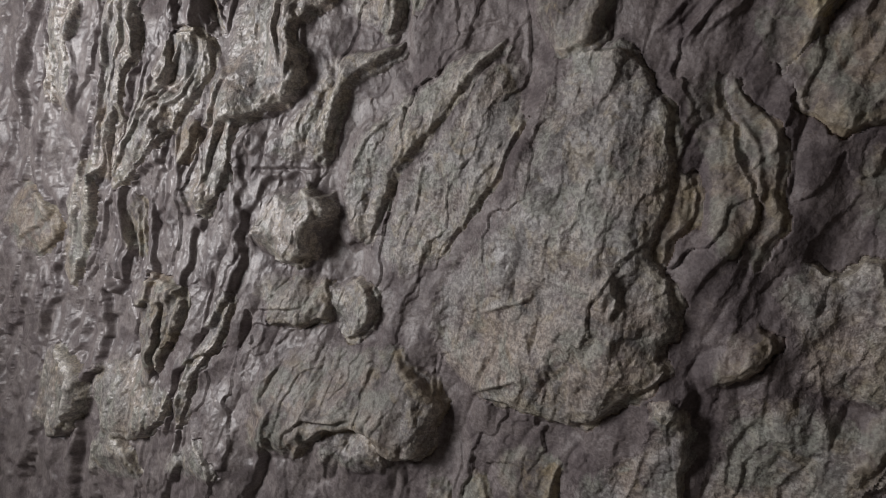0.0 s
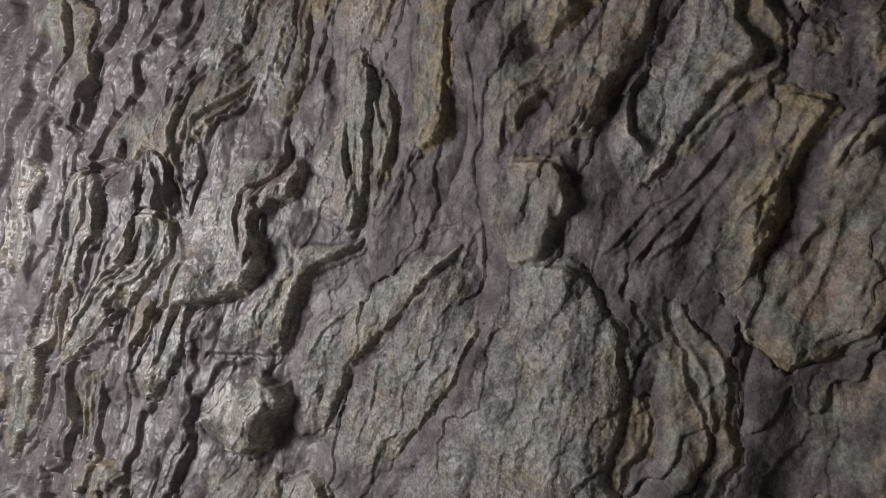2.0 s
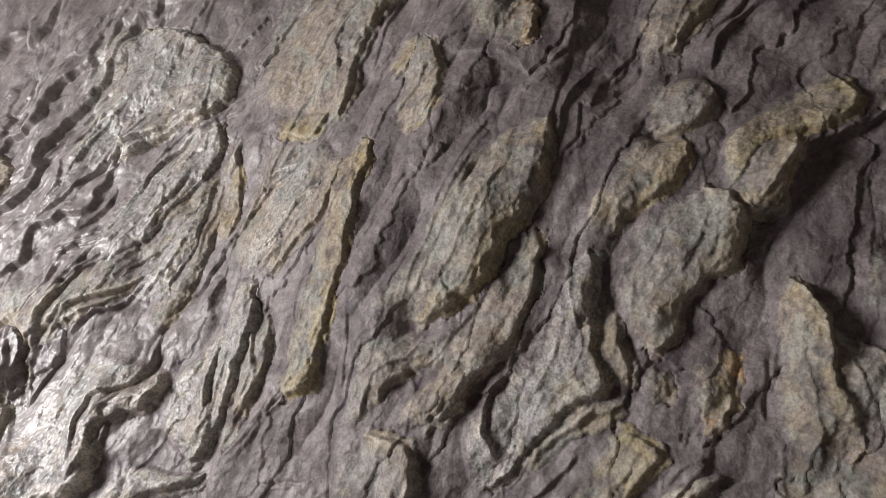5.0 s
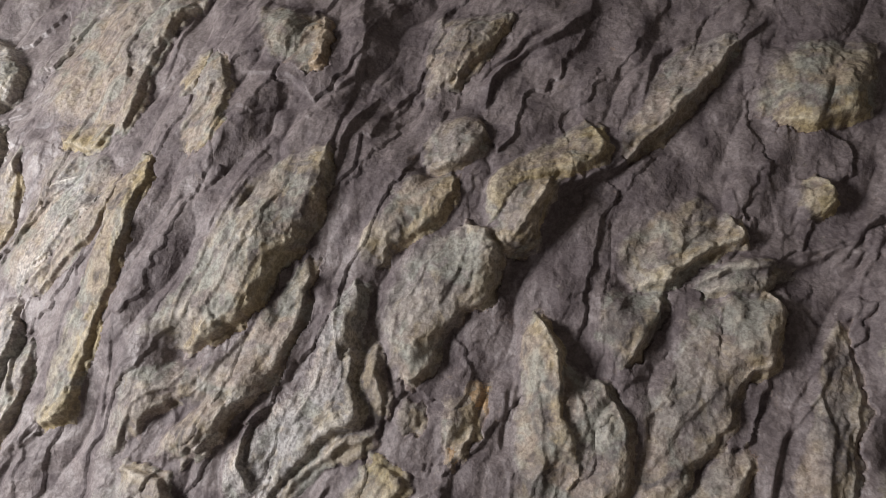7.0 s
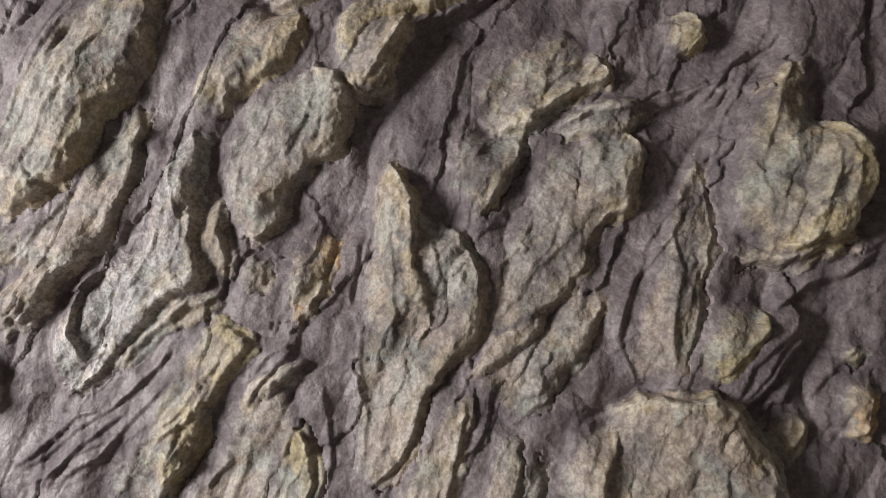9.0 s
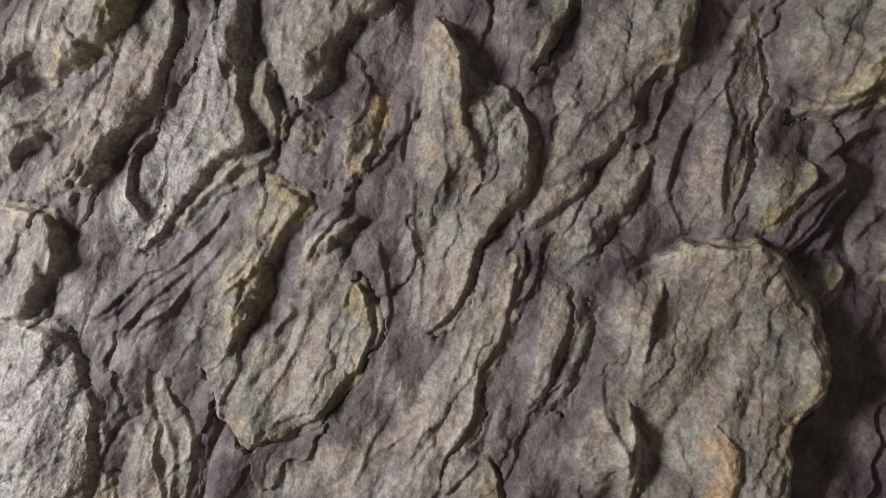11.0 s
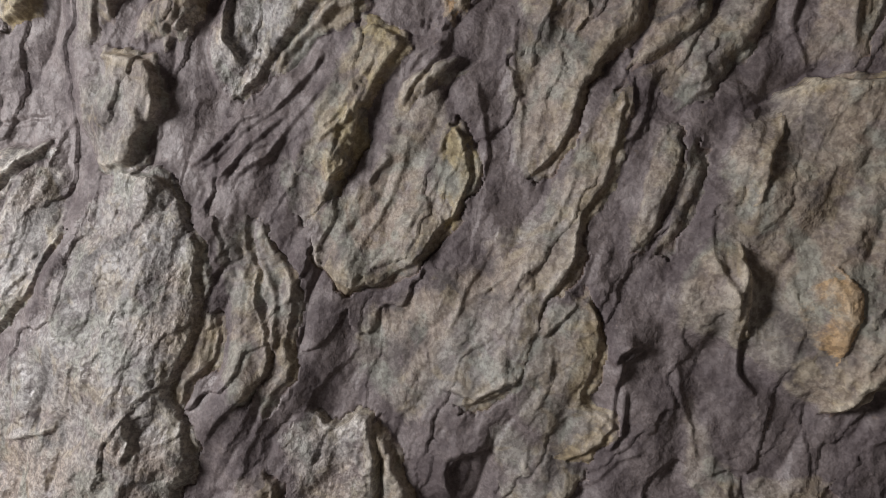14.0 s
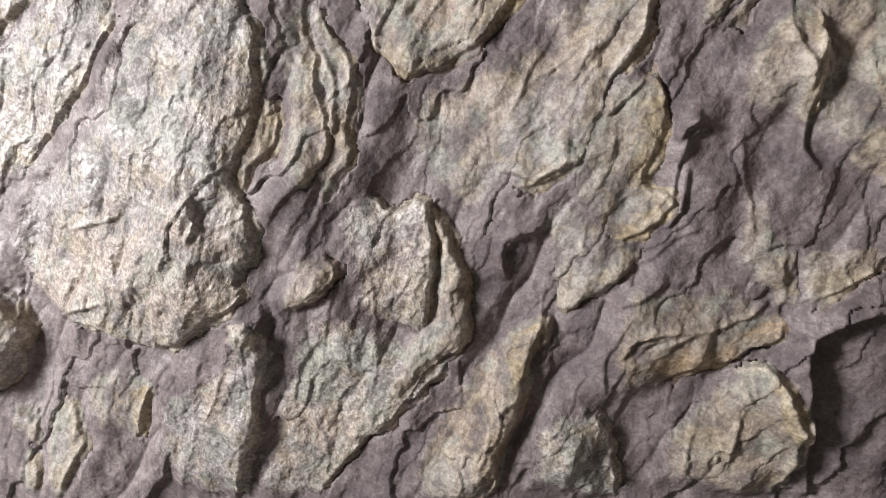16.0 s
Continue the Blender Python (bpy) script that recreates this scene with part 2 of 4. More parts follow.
def break_relief(x, z):
    """What the broken bed edges add, with ragged lines."""
    wx = x + 0.006 * rough(x * 13, z * 13, 71, 4, 0.45)
    wz = z + 0.006 * rough(x * 13, z * 13, 77, 4, 0.45)
    total = np.zeros(x.shape)
    for high, reach, line in BREAKS:
        lo, hi = line.min(0) - 2.1 * abs(reach) - 0.02, line.max(0) + 2.1 * abs(reach) + 0.02
        near = (x > lo[0]) & (x < hi[0]) & (z > lo[1]) & (z < hi[1])
        if not near.any():
            continue
        px, pz = wx[near], wz[near]
        best, side, part = np.full(px.shape, 9.0), np.zeros(px.shape), np.zeros(px.shape)
        count = len(line) - 1
        for n, (p, q) in enumerate(zip(line[:-1], line[1:])):
            ex, ez = q - p
            t = np.clip(((px - p[0]) * ex + (pz - p[1]) * ez) / (ex * ex + ez * ez + 1e-12), 0, 1)
            ox, oz = px - p[0] - t * ex, pz - p[1] - t * ez
            d = np.hypot(ox, oz)
            closer = d < best - 1e-9
            best = np.where(closer, d, best)
            side = np.where(closer, ex * oz - ez * ox, side)
            part = np.where(closer, (n + t) / count, part)
        fade = np.clip(np.minimum(part, 1 - part) * 6, 0, 1) ** 0.6
        if high < 0:
            fade = np.clip(np.minimum(part, 1 - part) * 3.2, 0, 1) ** 0.9
            wide = 1.5 * reach * (0.5 + 0.5 * fade) * (1.0 + 0.35 * waves(px * 40, pz * 40, 83))
            dip = np.clip(1 - best / wide, 0, 1)
            rise = np.clip(1 - best / (0.018 + 1.3 * reach), 0, 1)
            lip = np.clip(1 - best / 0.0045, 0, 1)
            total[near] += np.where(side > 0, -0.32 * high * rise * rise + 0.25 * high * lip * lip,
                                    0.68 * high * dip * (1.6 - 0.6 * dip) * np.clip(best / 0.003 + 0.1, 0, 1)) * fade
        elif reach > 0:
            slope = np.clip(1 - best / reach, 0, 1)
            cliff = np.clip(1 - best / 0.0055, 0, 1)
            total[near] += np.where(side > 0, high * slope * slope * (1.5 - 0.5 * slope), high * cliff * cliff * (3 - 2 * cliff)) * fade
        else:
            total[near] -= high * np.exp(-(best / -reach) ** 2) * fade
    return total


def lumps(x, z, seed, wide, tall, octaves=3):
    """Rounded swells with sharp creases between them, drawn out along the strike; about 0 to 1."""
    u, v = strike(x + 0.012 * waves(x * 19, z * 19, seed + 4), z)
    return np.abs(rough(u / wide, v / tall, seed, octaves, 0.48)) ** 0.8


def solid(name, co, quads, mat):
    me = bpy.data.meshes.new(name)
    me.vertices.add(len(co))
    me.vertices.foreach_set("co", np.ascontiguousarray(co, dtype=np.float32).ravel())
    me.loops.add(quads.size)
    me.loops.foreach_set("vertex_index", quads.astype(np.int32).ravel())
    me.polygons.add(len(quads))
    me.polygons.foreach_set("loop_start", np.arange(0, quads.size, 4, dtype=np.int32))
    me.update(calc_edges=True)
    me.polygons.foreach_set("use_smooth", np.ones(len(quads), dtype=bool))
    me.materials.append(mat)
    return new(name, me)


def spans(*stops):
    """Rows at the steps given between the stops: stop, step, stop, step, stop."""
    rows = [np.arange(a, b - 1e-6, s) for a, s, b in zip(stops[0:-2:2], stops[1:-1:2], stops[2::2])]
    return np.concatenate(rows + [np.array([stops[-1]])])


def soften(a, n):
    """A box mean over 2 n + 1 cells both ways."""
    for axis in (0, 1):
        pad = [(n + 1, n) if k == axis else (0, 0) for k in (0, 1)]
        total = np.cumsum(np.pad(a, pad, mode="edge"), axis)
        size = a.shape[axis]
        a = (np.take(total, range(2 * n + 1, size + 2 * n + 1), axis) - np.take(total, range(size), axis)) / (2 * n + 1)
    return a


STAINED = {OLIVE: "olive and yellow stained rock slab", RUST: "rust-brown stained rock slab", ORANGE: "bright orange stained rock slab"}
SWELLS = [(-1.40, 1.00, -2), (-1.40, 1.36, -15), (-1.40, 1.72, 27), (-1.40, 2.08, 21), (-1.04, 1.00, 38), (-1.04, 1.36, 21), (-1.04, 1.72, 28), (-1.04, 2.08, 19), (-0.68, 1.00, 14), (-0.68, 1.36, -37), (-0.68, 1.72, -10), (-0.68, 2.08, -9), (-0.32, 1.00, 3), (-0.32, 1.36, 38), (-0.32, 1.72, -4), (-0.32, 2.08, 61), (-0.32, 2.44, 52), (0.04, 1.00, 12), (0.04, 1.36, -2), (0.04, 2.08, 19), (0.04, 2.44, 27), (0.40, 1.00, 2), (0.40, 1.36, 33), (0.40, 1.72, 24), (0.40, 2.08, -3), (0.40, 2.44, 18), (0.76, 1.36, 18), (0.76, 1.72, -7), (0.76, 2.08, 22), (0.76, 2.44, 20)]   # broad swells: centre along and up the face, height in millimetres


ROWS_X = spans(-2.7, 0.03, -2.1, 0.004, -1.35, 0.0019, 0.80, 0.004, 1.0, 0.03, 2.4)
ROWS_Z = spans(0.0, 0.03, 0.80, 0.003, 1.02, 0.0019, 2.48, 0.003, 2.68, 0.03, 3.1)
PLATES = []     # planned plates: height, stone, rim, back


def plate(high, mat, rim, back):
    """A plate of rock: height in millimetres at its broken rim, stone, the rim's line and the line along which it grows out of the bed (millimetres along and up the face)."""
    PLATES.append((high / 1000.0, mat, smooth_line(rim), smooth_line(back)))


def smooth_line(points):
    """A line with its corners cut once, ends kept."""
    line = np.array(points, dtype=float).reshape(-1, 2) / 1000.0
    a, b = 0.8 * line[:-1] + 0.2 * line[1:], 0.2 * line[:-1] + 0.8 * line[1:]
    return np.concatenate([line[:1], np.stack([a, b], 1).reshape(-1, 2), line[-1:]])


def far_from(line, x, z):
    """Distance to a line."""
    best = np.full(x.shape, 9.0)
    for p, q in zip(line[:-1], line[1:]):
        ex, ez = q - p
        t = np.clip(((x - p[0]) * ex + (z - p[1]) * ez) / (ex * ex + ez * ez + 1e-12), 0, 1)
        best = np.minimum(best, np.hypot(x - p[0] - t * ex, z - p[1] - t * ez))
    return best


def within(ring, x, z):
    inside = np.zeros(x.shape, dtype=bool)
    for a, b in zip(ring, np.roll(ring, -1, 0)):
        inside ^= ((a[1] > z) != (b[1] > z)) & (x < (b[0] - a[0]) * (z - a[1]) / (b[1] - a[1] + 1e-12) + a[0])
    return inside


def step(v, low, high):
    v = np.clip((v - low) / (high - low), 0, 1)
    return v * v * (3 - 2 * v)


def raise_plates(gx, gz):
    """Lays the plates over the bed: height, owner, how far grown, and nearness to a rim, for every knot of the net."""
    wx = gx + 0.0042 * rough(gx * 26, gz * 26, 301, 3, 0.6) + 0.0013 * rough(gx * 72, gz * 72, 311, 2, 0.5)
    wz = gz + 0.0042 * rough(gx * 26, gz * 26, 305, 3, 0.6) + 0.0013 * rough(gx * 72, gz * 72, 315, 2, 0.5)
    bays = rough(gx * 30, gz * 30, 321, 3, 0.6)
    swing = rough(gx * 9, gz * 9, 331, 2)
    top = np.zeros(gx.shape)
    owner = np.full(gx.shape, -1)
    full = np.zeros(gx.shape)
    near_rim = np.zeros(gx.shape)
    for n, (high, mat, rim, back) in enumerate(PLATES):
        ring = np.concatenate([rim, back])
        lo, hi = ring.min(0) - 0.03, ring.max(0) + 0.03
        i0, i1 = np.searchsorted(ROWS_X, (lo[0], hi[0]))
        k0, k1 = np.searchsorted(ROWS_Z, (lo[1], hi[1]))
        if i1 - i0 < 3 or k1 - k0 < 3:
            continue
        part = (slice(k0, k1), slice(i0, i1))
        x, z = wx[part], wz[part]
        inside = within(ring, x, z)
        d_rim = far_from(rim, x, z)
        d_back = far_from(np.concatenate([rim[-1:], back, rim[:1]]), x, z)
        grown = d_back / (d_back + d_rim + 1e-5)
        grown = 0.62 * grown ** 1.15 + 0.38 * grown * (2.6 - 1.75 * grown)
        ends = np.minimum(np.hypot(x - rim[0, 0], z - rim[0, 1]), np.hypot(x - rim[-1, 0], z - rim[-1, 1]))
        grown = grown * (0.3 + 0.7 * step(ends, 0.0, 0.055))
        tall = high * (1.0 + 0.16 * swing[part])
        torn = np.where(inside, d_rim, -d_rim)
        worn_rim = 1 - 0.14 * (1 - np.clip(d_rim / 0.009, 0, 1)) ** 2
        layer = 0.09 * step(torn, 0.011 + 0.006 * bays[part], 0.0145 + 0.006 * bays[part])
        # the cliff below the rim, with thin beds laid bare
        cliff = step(d_back, 0.0, 0.03) * (grown > 0.3) * (0.58 * step(torn, -0.0048, 0.0) + 0.26 * step(torn, -0.012 - 0.005 * bays[part], -0.0085 - 0.005 * bays[part]))
        lift = tall * np.where(inside, grown * (worn_rim - 0.09 + layer), 0.92 * cliff)
        wins = lift > top[part] + 1e-6
        owned = wins & (lift > 0.15 * high)
        top[part] = np.where(wins, lift, top[part])
        owner[part] = np.where(owned, n, np.where(wins, -1, owner[part]))
        full[part] = np.where(wins, np.where(inside, grown, 0.55), full[part])
        near_rim[part] = np.where(wins, np.clip(1.25 - d_rim / 0.026, 0, 1) * (grown > 0.4), near_rim[part])
    return top, owner, full, near_rim


def broad(x, z):
    """The broad swells of the face."""
    total = np.zeros(x.shape)
    for cx, cz, high in SWELLS:
        total += high / 1000.0 * np.exp(-((x - cx) ** 2 + (z - cz) ** 2) / (2 * 0.2 ** 2))
    return total


def grain_relief(x, z, full):
    """Lumps, flakes and grain: strong on the plates, soft in the hollows."""
    u, v = strike(x, z)
    west = np.clip((-0.75 - x) / 0.35, 0, 1)
    wide = 0.013 * rough(x * 7.5, z * 5.5, 501, 3, 0.5)
    knobs = 0.0012 * (lumps(x, z, 481, 0.026, 0.048) - 0.35) + 0.0018 * facets(x, z, 463, 0.036) + 0.0007 * facets(x, z, 473, 0.014) + 0.0010 * rough(x * 40, z * 30, 487, 3, 0.5)
    body = (0.0105 * (lumps(x, z, 415, 0.095, 0.30) - 0.35) + 0.0034 * (flakes(x, z, 423, 0.065, 0.36) - 0.45) + 0.0015 * (flakes(x, z, 429, 0.024, 0.20) - 0.45) + knobs)
    bed = 0.0060 * flakes(x, z, 21, 0.090, 0.36) + 0.0018 * flakes(x, z, 31, 0.038, 0.18) + 0.0115 * lumps(x, z, 61, 0.09, 0.25) + 0.8 * knobs
    coarse = soften(soften(0.026 * flakes(x, z, 201, 0.105, 0.46) + 0.010 * facets(x, z, 221, 0.085) + 0.003 * flakes(x, z, 231, 0.045, 0.24), 1), 1)
    fine = 0.0006 * rough(u * 70, v * 34, 431, 2, 0.5)
    return wide + full * body + (1 - 0.6 * full) * bed + west * (1 - 0.5 * full) * coarse + fine


def build_face():
    """One net over the whole face; the cells of each plate become a piece of their own, the rest is the bed."""
    gx, gz = np.meshgrid(ROWS_X, ROWS_Z)
    top, owner, full, near_rim = raise_plates(gx, gz)
    top = 0.15 * top + 0.85 * soften(top, 1)
    out = top + broad(gx, gz) + break_relief(gx, gz) + grain_relief(gx, gz, np.clip(full * 1.3, 0, 1))
    co = np.stack([gx, BED_Y - out, gz], -1).reshape(-1, 3)
    shape = out.shape
    i = np.arange(out.size).reshape(shape)
    quads = np.stack([i[:-1, :-1], i[:-1, 1:], i[1:, 1:], i[1:, :-1]], -1).reshape(-1, 4)
    flat = out.ravel()
    highest = np.take_along_axis(quads, flat[quads].argmax(1)[:, None], 1)[:, 0]
    belongs = owner.ravel()[highest]
    crest = out - soften(out, 5)
    layers = {"worn": np.clip(crest / 0.0040, 0, 1), "ungrown": np.clip(1.0 - 2.3 * full, 0, 1), "rim": near_rim,
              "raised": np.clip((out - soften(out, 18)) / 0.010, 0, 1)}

    def piece(name, mine, mat, skirt):
        used, index = np.unique(mine, return_inverse=True)
        faces, place = index.reshape(-1, 4), co[used]
        if skirt:
            edges = np.concatenate([faces[:, (0, 1)], faces[:, (1, 2)], faces[:, (2, 3)], faces[:, (3, 0)]])
            keyed = np.sort(edges, 1)
            _, first, count = np.unique(keyed[:, 0] * len(used) + keyed[:, 1], return_index=True, return_counts=True)
            rim_edges = edges[first[count == 1]]
            ring = np.unique(rim_edges)
            where = np.full(len(used), -1)
            where[ring] = np.arange(len(ring))
            a, b, base, depth = where[rim_edges[:, 0]], where[rim_edges[:, 1]], len(used), len(used) + len(ring)
            side = np.stack([base + b, base + a, depth + a, depth + b], -1)
            place = np.concatenate([place, place[ring], place[ring] + np.array((0, 0.02, 0))])
            faces = np.concatenate([faces, side])
            used = np.concatenate([used, used[ring], used[ring]])
        middle = np.array([place[:, 0].mean(), BED_Y, place[:, 2].mean()]) if skirt else np.zeros(3)
        ob = solid(name, place - middle, faces, mat)
        ob.location = middle
        for key, values in layers.items():
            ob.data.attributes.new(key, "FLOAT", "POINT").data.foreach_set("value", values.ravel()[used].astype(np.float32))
        return ob
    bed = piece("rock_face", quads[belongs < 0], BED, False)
    tagged(bed, "purple-brown rock face of thin overlapping beds with darker hollows", "rock face", kind="structure")
    for n, plan in enumerate(PLATES):
        mine = quads[belongs == n]
        if len(mine) < 30:
            continue
        ob = piece("rock_slab", mine, plan[1], True)
        ob.parent = bed
        if plan[1] in STAINED:
            tagged(ob, STAINED[plan[1]])


# ---- broken bed edges of the face: height, reach, line ----
broken(0.0029, 30, (190, 1520, 211, 1564, 233, 1594))
broken(0.0036, 40, (85, 1485, 107, 1542, 136, 1586))
broken(0.0043, 25, (278, 1237, 319, 1261, 367, 1278, 388, 1306))
broken(0.004, 40, (199, 1277, 234, 1319, 287, 1362, 316, 1377))
broken(0.004, 45, (145, 1196, 151, 1225, 151, 1259))
broken(0.004, 40, (-218, 1122, -222, 1182, -195, 1229))
broken(0.0043, 35, (-157, 1114, -150, 1159, -121, 1206))
broken(0.004, 50, (435, 1245, 430, 1264, 448, 1285, 503, 1309, 539, 1324))
broken(0.0043, 30, (287, 1438, 284, 1469, 306, 1488))
broken(0.004, 40, (358, 1367, 347, 1429, 337, 1477))
broken(0.0043, 25, (387, 1491, 382, 1539, 367, 1579, 373, 1631))
broken(0.0043, 25, (410, 1492, 401, 1551, 388, 1597))
broken(0.004, 30, (288, 1571, 308, 1607, 321, 1647, 330, 1676))
broken(0.0043, 30, (219, 1265, 255, 1295, 284, 1317))
broken(0.004, 30, (219, 1169, 222, 1225, 244, 1267))
broken(0.004, 50, (49, 1768, 83, 1802, 95, 1836))
broken(0.0036, 60, (487, 1786, 498, 1837, 509, 1900, 496, 1964))
broken(0.0043, 70, (542, 1755, 565, 1799, 611, 1824, 634, 1849))
broken(0.0036, 60, (438, 1817, 455, 1868, 466, 1926))
broken(0.0036, 30, (29, 1768, 55, 1795, 89, 1809))
broken(0.0043, 30, (-67, 1706, -40, 1740, -20, 1774))
broken(0.0036, 25, (-233, 1667, -183, 1696, -126, 1732))
broken(0.0036, 25, (-210, 1647, -167, 1676, -124, 1698))
broken(0.0043, 40, (148, 1883, 153, 1930, 159, 1970))
broken(0.004, 40, (101, 1622, 127, 1676, 122, 1723, 111, 1769))
broken(0.004, 50, (447, 1772, 443, 1826, 457, 1890, 497, 1943, 512, 1990))
broken(0.004, 60, (546, 2025, 555, 2074, 585, 2125, 620, 2162))
broken(0.004, 70, (553, 1763, 584, 1793, 622, 1830, 642, 1855))
broken(0.004, 60, (594, 1918, 630, 1912, 692, 1932, 730, 1952))
broken(0.004, 50, (170, 2121, 203, 2168, 245, 2207, 273, 2239))
broken(0.004, 60, (317, 2072, 385, 2097, 479, 2107, 539, 2125, 587, 2155, 622, 2185))
broken(0.0043, 40, (138, 1845, 141, 1898, 145, 1939))
broken(0.0036, 50, (279, 1927, 298, 1947, 318, 1955))
broken(0.0036, 40, (465, 1923, 485, 1963, 513, 2004))
broken(0.0043, 50, (634, 1771, 666, 1807, 692, 1832))
broken(0.004, 60, (101, 2130, 151, 2116, 199, 2183, 255, 2226, 304, 2278, 360, 2322, 405, 2385))
broken(0.004, 50, (-0, 2351, 48, 2391, 103, 2452, 159, 2470, 207, 2488, 270, 2516))
broken(0.004, 60, (-490, 2354, -507, 2453, -497, 2544, -447, 2622))
broken(0.004, 50, (-606, 2040, -542, 2103, -487, 2166))
broken(0.0043, 40, (-654, 2162, -586, 2229, -529, 2262))
broken(0.004, 60, (-120, 2138, -116, 2232, -103, 2333, -97, 2431))
broken(0.0043, 40, (-361, 2273, -330, 2316, -317, 2349))
broken(0.0036, 40, (-283, 2383, -203, 2380, -149, 2334))
broken(0.004, 50, (-795, 2324, -793, 2415, -788, 2468))
broken(0.004, 50, (-726, 2053, -725, 2160, -721, 2239))
broken(0.004, 60, (-827, 1986, -773, 2051, -742, 2116))
broken(0.004, 50, (306, 2314, 324, 2398, 355, 2446, 405, 2472))
broken(0.004, 50, (272, 1965, 316, 2009, 337, 2066, 356, 2081))
broken(0.004, 60, (-592, 1754, -519, 1818, -499, 1845, -437, 1860))
broken(0.004, 50, (-569, 1796, -553, 1880, -567, 1967, -595, 2041))
broken(0.004, 50, (-679, 1719, -625, 1805, -638, 1880))
broken(0.0043, 50, (-432, 2388, -418, 2461, -406, 2550))
broken(0.0043, 40, (-101, 2466, -100, 2537, -89, 2611))
broken(0.004, 50, (-583, 1745, -521, 1809, -480, 1847, -442, 1859))
broken(0.004, 40, (-625, 1748, -620, 1838, -603, 1910))
broken(0.004, 40, (-551, 1795, -545, 1865, -560, 1922, -581, 1981))
broken(0.004, 40, (-362, 1831, -343, 1877, -300, 1903, -259, 1919, -219, 1951))
broken(0.004, 50, (-683, 1971, -660, 2066, -648, 2164))
broken(0.004, 50, (-591, 2036, -537, 2076, -494, 2122))
broken(0.004, 35, (-552, 1020, -540, 1066, -549, 1100))
broken(0.0043, 30, (-707, 1171, -693, 1219, -697, 1247))
broken(0.004, 50, (-205, 1329, -171, 1378, -127, 1425, -108, 1464, -119, 1517, -155, 1574))
broken(0.0043, 30, (-734, 1535, -696, 1578, -627, 1624))
broken(0.0043, 30, (-638, 1404, -618, 1483, -590, 1533))
broken(0.004, 25, (-468, 1661, -506, 1626, -557, 1590))
gully(0.0139, 17, (-1685, 1903, -1669, 1980, -1677, 2048))
gully(0.0112, 12, (-1511, 1689, -1548, 1737, -1521, 1829, -1530, 1918, -1513, 2004, -1519, 2068, -1525, 2120))
gully(0.0149, 22, (-1532, 1703, -1525, 1753, -1509, 1815))
gully(0.0092, 9, (-1449, 1856, -1431, 1927, -1416, 1986, -1426, 2048, -1432, 2099))
gully(0.0112, 12, (-1399, 1910, -1383, 1955, -1371, 2001, -1379, 2039, -1367, 2084))
gully(0.0112, 17, (-1468, 1685, -1403, 1741, -1351, 1795, -1310, 1848, -1289, 1898))
gully(0.0083, 8, (-1418, 1645, -1365, 1713, -1295, 1758, -1266, 1796))
gully(0.0074, 8, (-1429, 1621, -1347, 1675, -1287, 1728))
gully(0.013, 15, (-1466, 1510, -1448, 1573, -1429, 1627, -1366, 1689))
gully(0.0167, 30, (-1373, 1533, -1342, 1574, -1311, 1614, -1262, 1668, -1243, 1701))
gully(0.0167, 21, (-1174, 1661, -1147, 1703, -1096, 1730, -1089, 1783, -1080, 1814))
gully(0.012, 26, (-1236, 1860, -1215, 1914, -1154, 1925, -1144, 1967, -1118, 1984))
gully(0.0102, 11, (-1022, 1806, -1012, 1867, -1003, 1908, -965, 1931, -950, 1949, -934, 1986))
gully(0.0083, 9, (-1092, 1827, -1071, 1867, -1063, 1908, -1079, 1954))
gully(0.0149, 17, (-837, 1672, -841, 1731, -846, 1780, -838, 1818, -805, 1832, -766, 1854, -759, 1890, -758, 1909, -763, 1947))
gully(0.0195, 28, (-1057, 1512, -1032, 1554, -1007, 1615, -988, 1635, -947, 1637, -891, 1637, -850, 1673))
gully(0.0092, 9, (-1112, 1547, -1093, 1600, -1086, 1653))
gully(0.0134, 23, (-640, 1795, -630, 1837, -632, 1882, -636, 1919))
gully(0.0074, 7, (-937, 1529, -922, 1549, -854, 1551, -765, 1551))
gully(0.0149, 26, (-1507, 1324, -1516, 1362, -1460, 1400, -1417, 1450, -1394, 1509))
gully(0.013, 12, (-1285, 1356, -1302, 1402, -1309, 1449, -1298, 1496))
gully(0.0186, 21, (-1240, 1140, -1212, 1188, -1193, 1224, -1161, 1282, -1150, 1343))
gully(0.0112, 12, (-1068, 1245, -1051, 1288, -1041, 1331, -1032, 1374))
gully(0.013, 19, (-1201, 1031, -1174, 1058, -1146, 1117, -1136, 1173, -1070, 1212, -970, 1237))
gully(0.0092, 9, (-1487, 1063, -1513, 1110, -1518, 1173, -1580, 1180))
gully(0.0112, 22, (-1637, 952, -1543, 1031, -1498, 1062))
gully(0.0092, 9, (-873, 1061, -858, 1093, -818, 1118, -756, 1118, -708, 1134))
gully(0.0074, 7, (-925, 1134, -909, 1176, -880, 1219))
gully(0.013, 12, (-1631, 1320, -1603, 1411, -1610, 1489, -1632, 1515))
gully(0.0204, 30, (-1337, 2112, -1330, 2187, -1348, 2283, -1363, 2340))
gully(0.0112, 12, (-1449, 2373, -1368, 2361, -1292, 2357))
gully(0.0167, 29, (-1601, 2393, -1512, 2381, -1474, 2393, -1419, 2422, -1421, 2480))
gully(0.0112, 9, (-1132, 2288, -1095, 2317, -1069, 2361, -1049, 2394))
gully(0.0112, 15, (-1198, 2226, -1169, 2258, -1123, 2286))
gully(0.012, 22, (-1107, 2124, -1073, 2166, -1034, 2218, -993, 2257, -985, 2315))
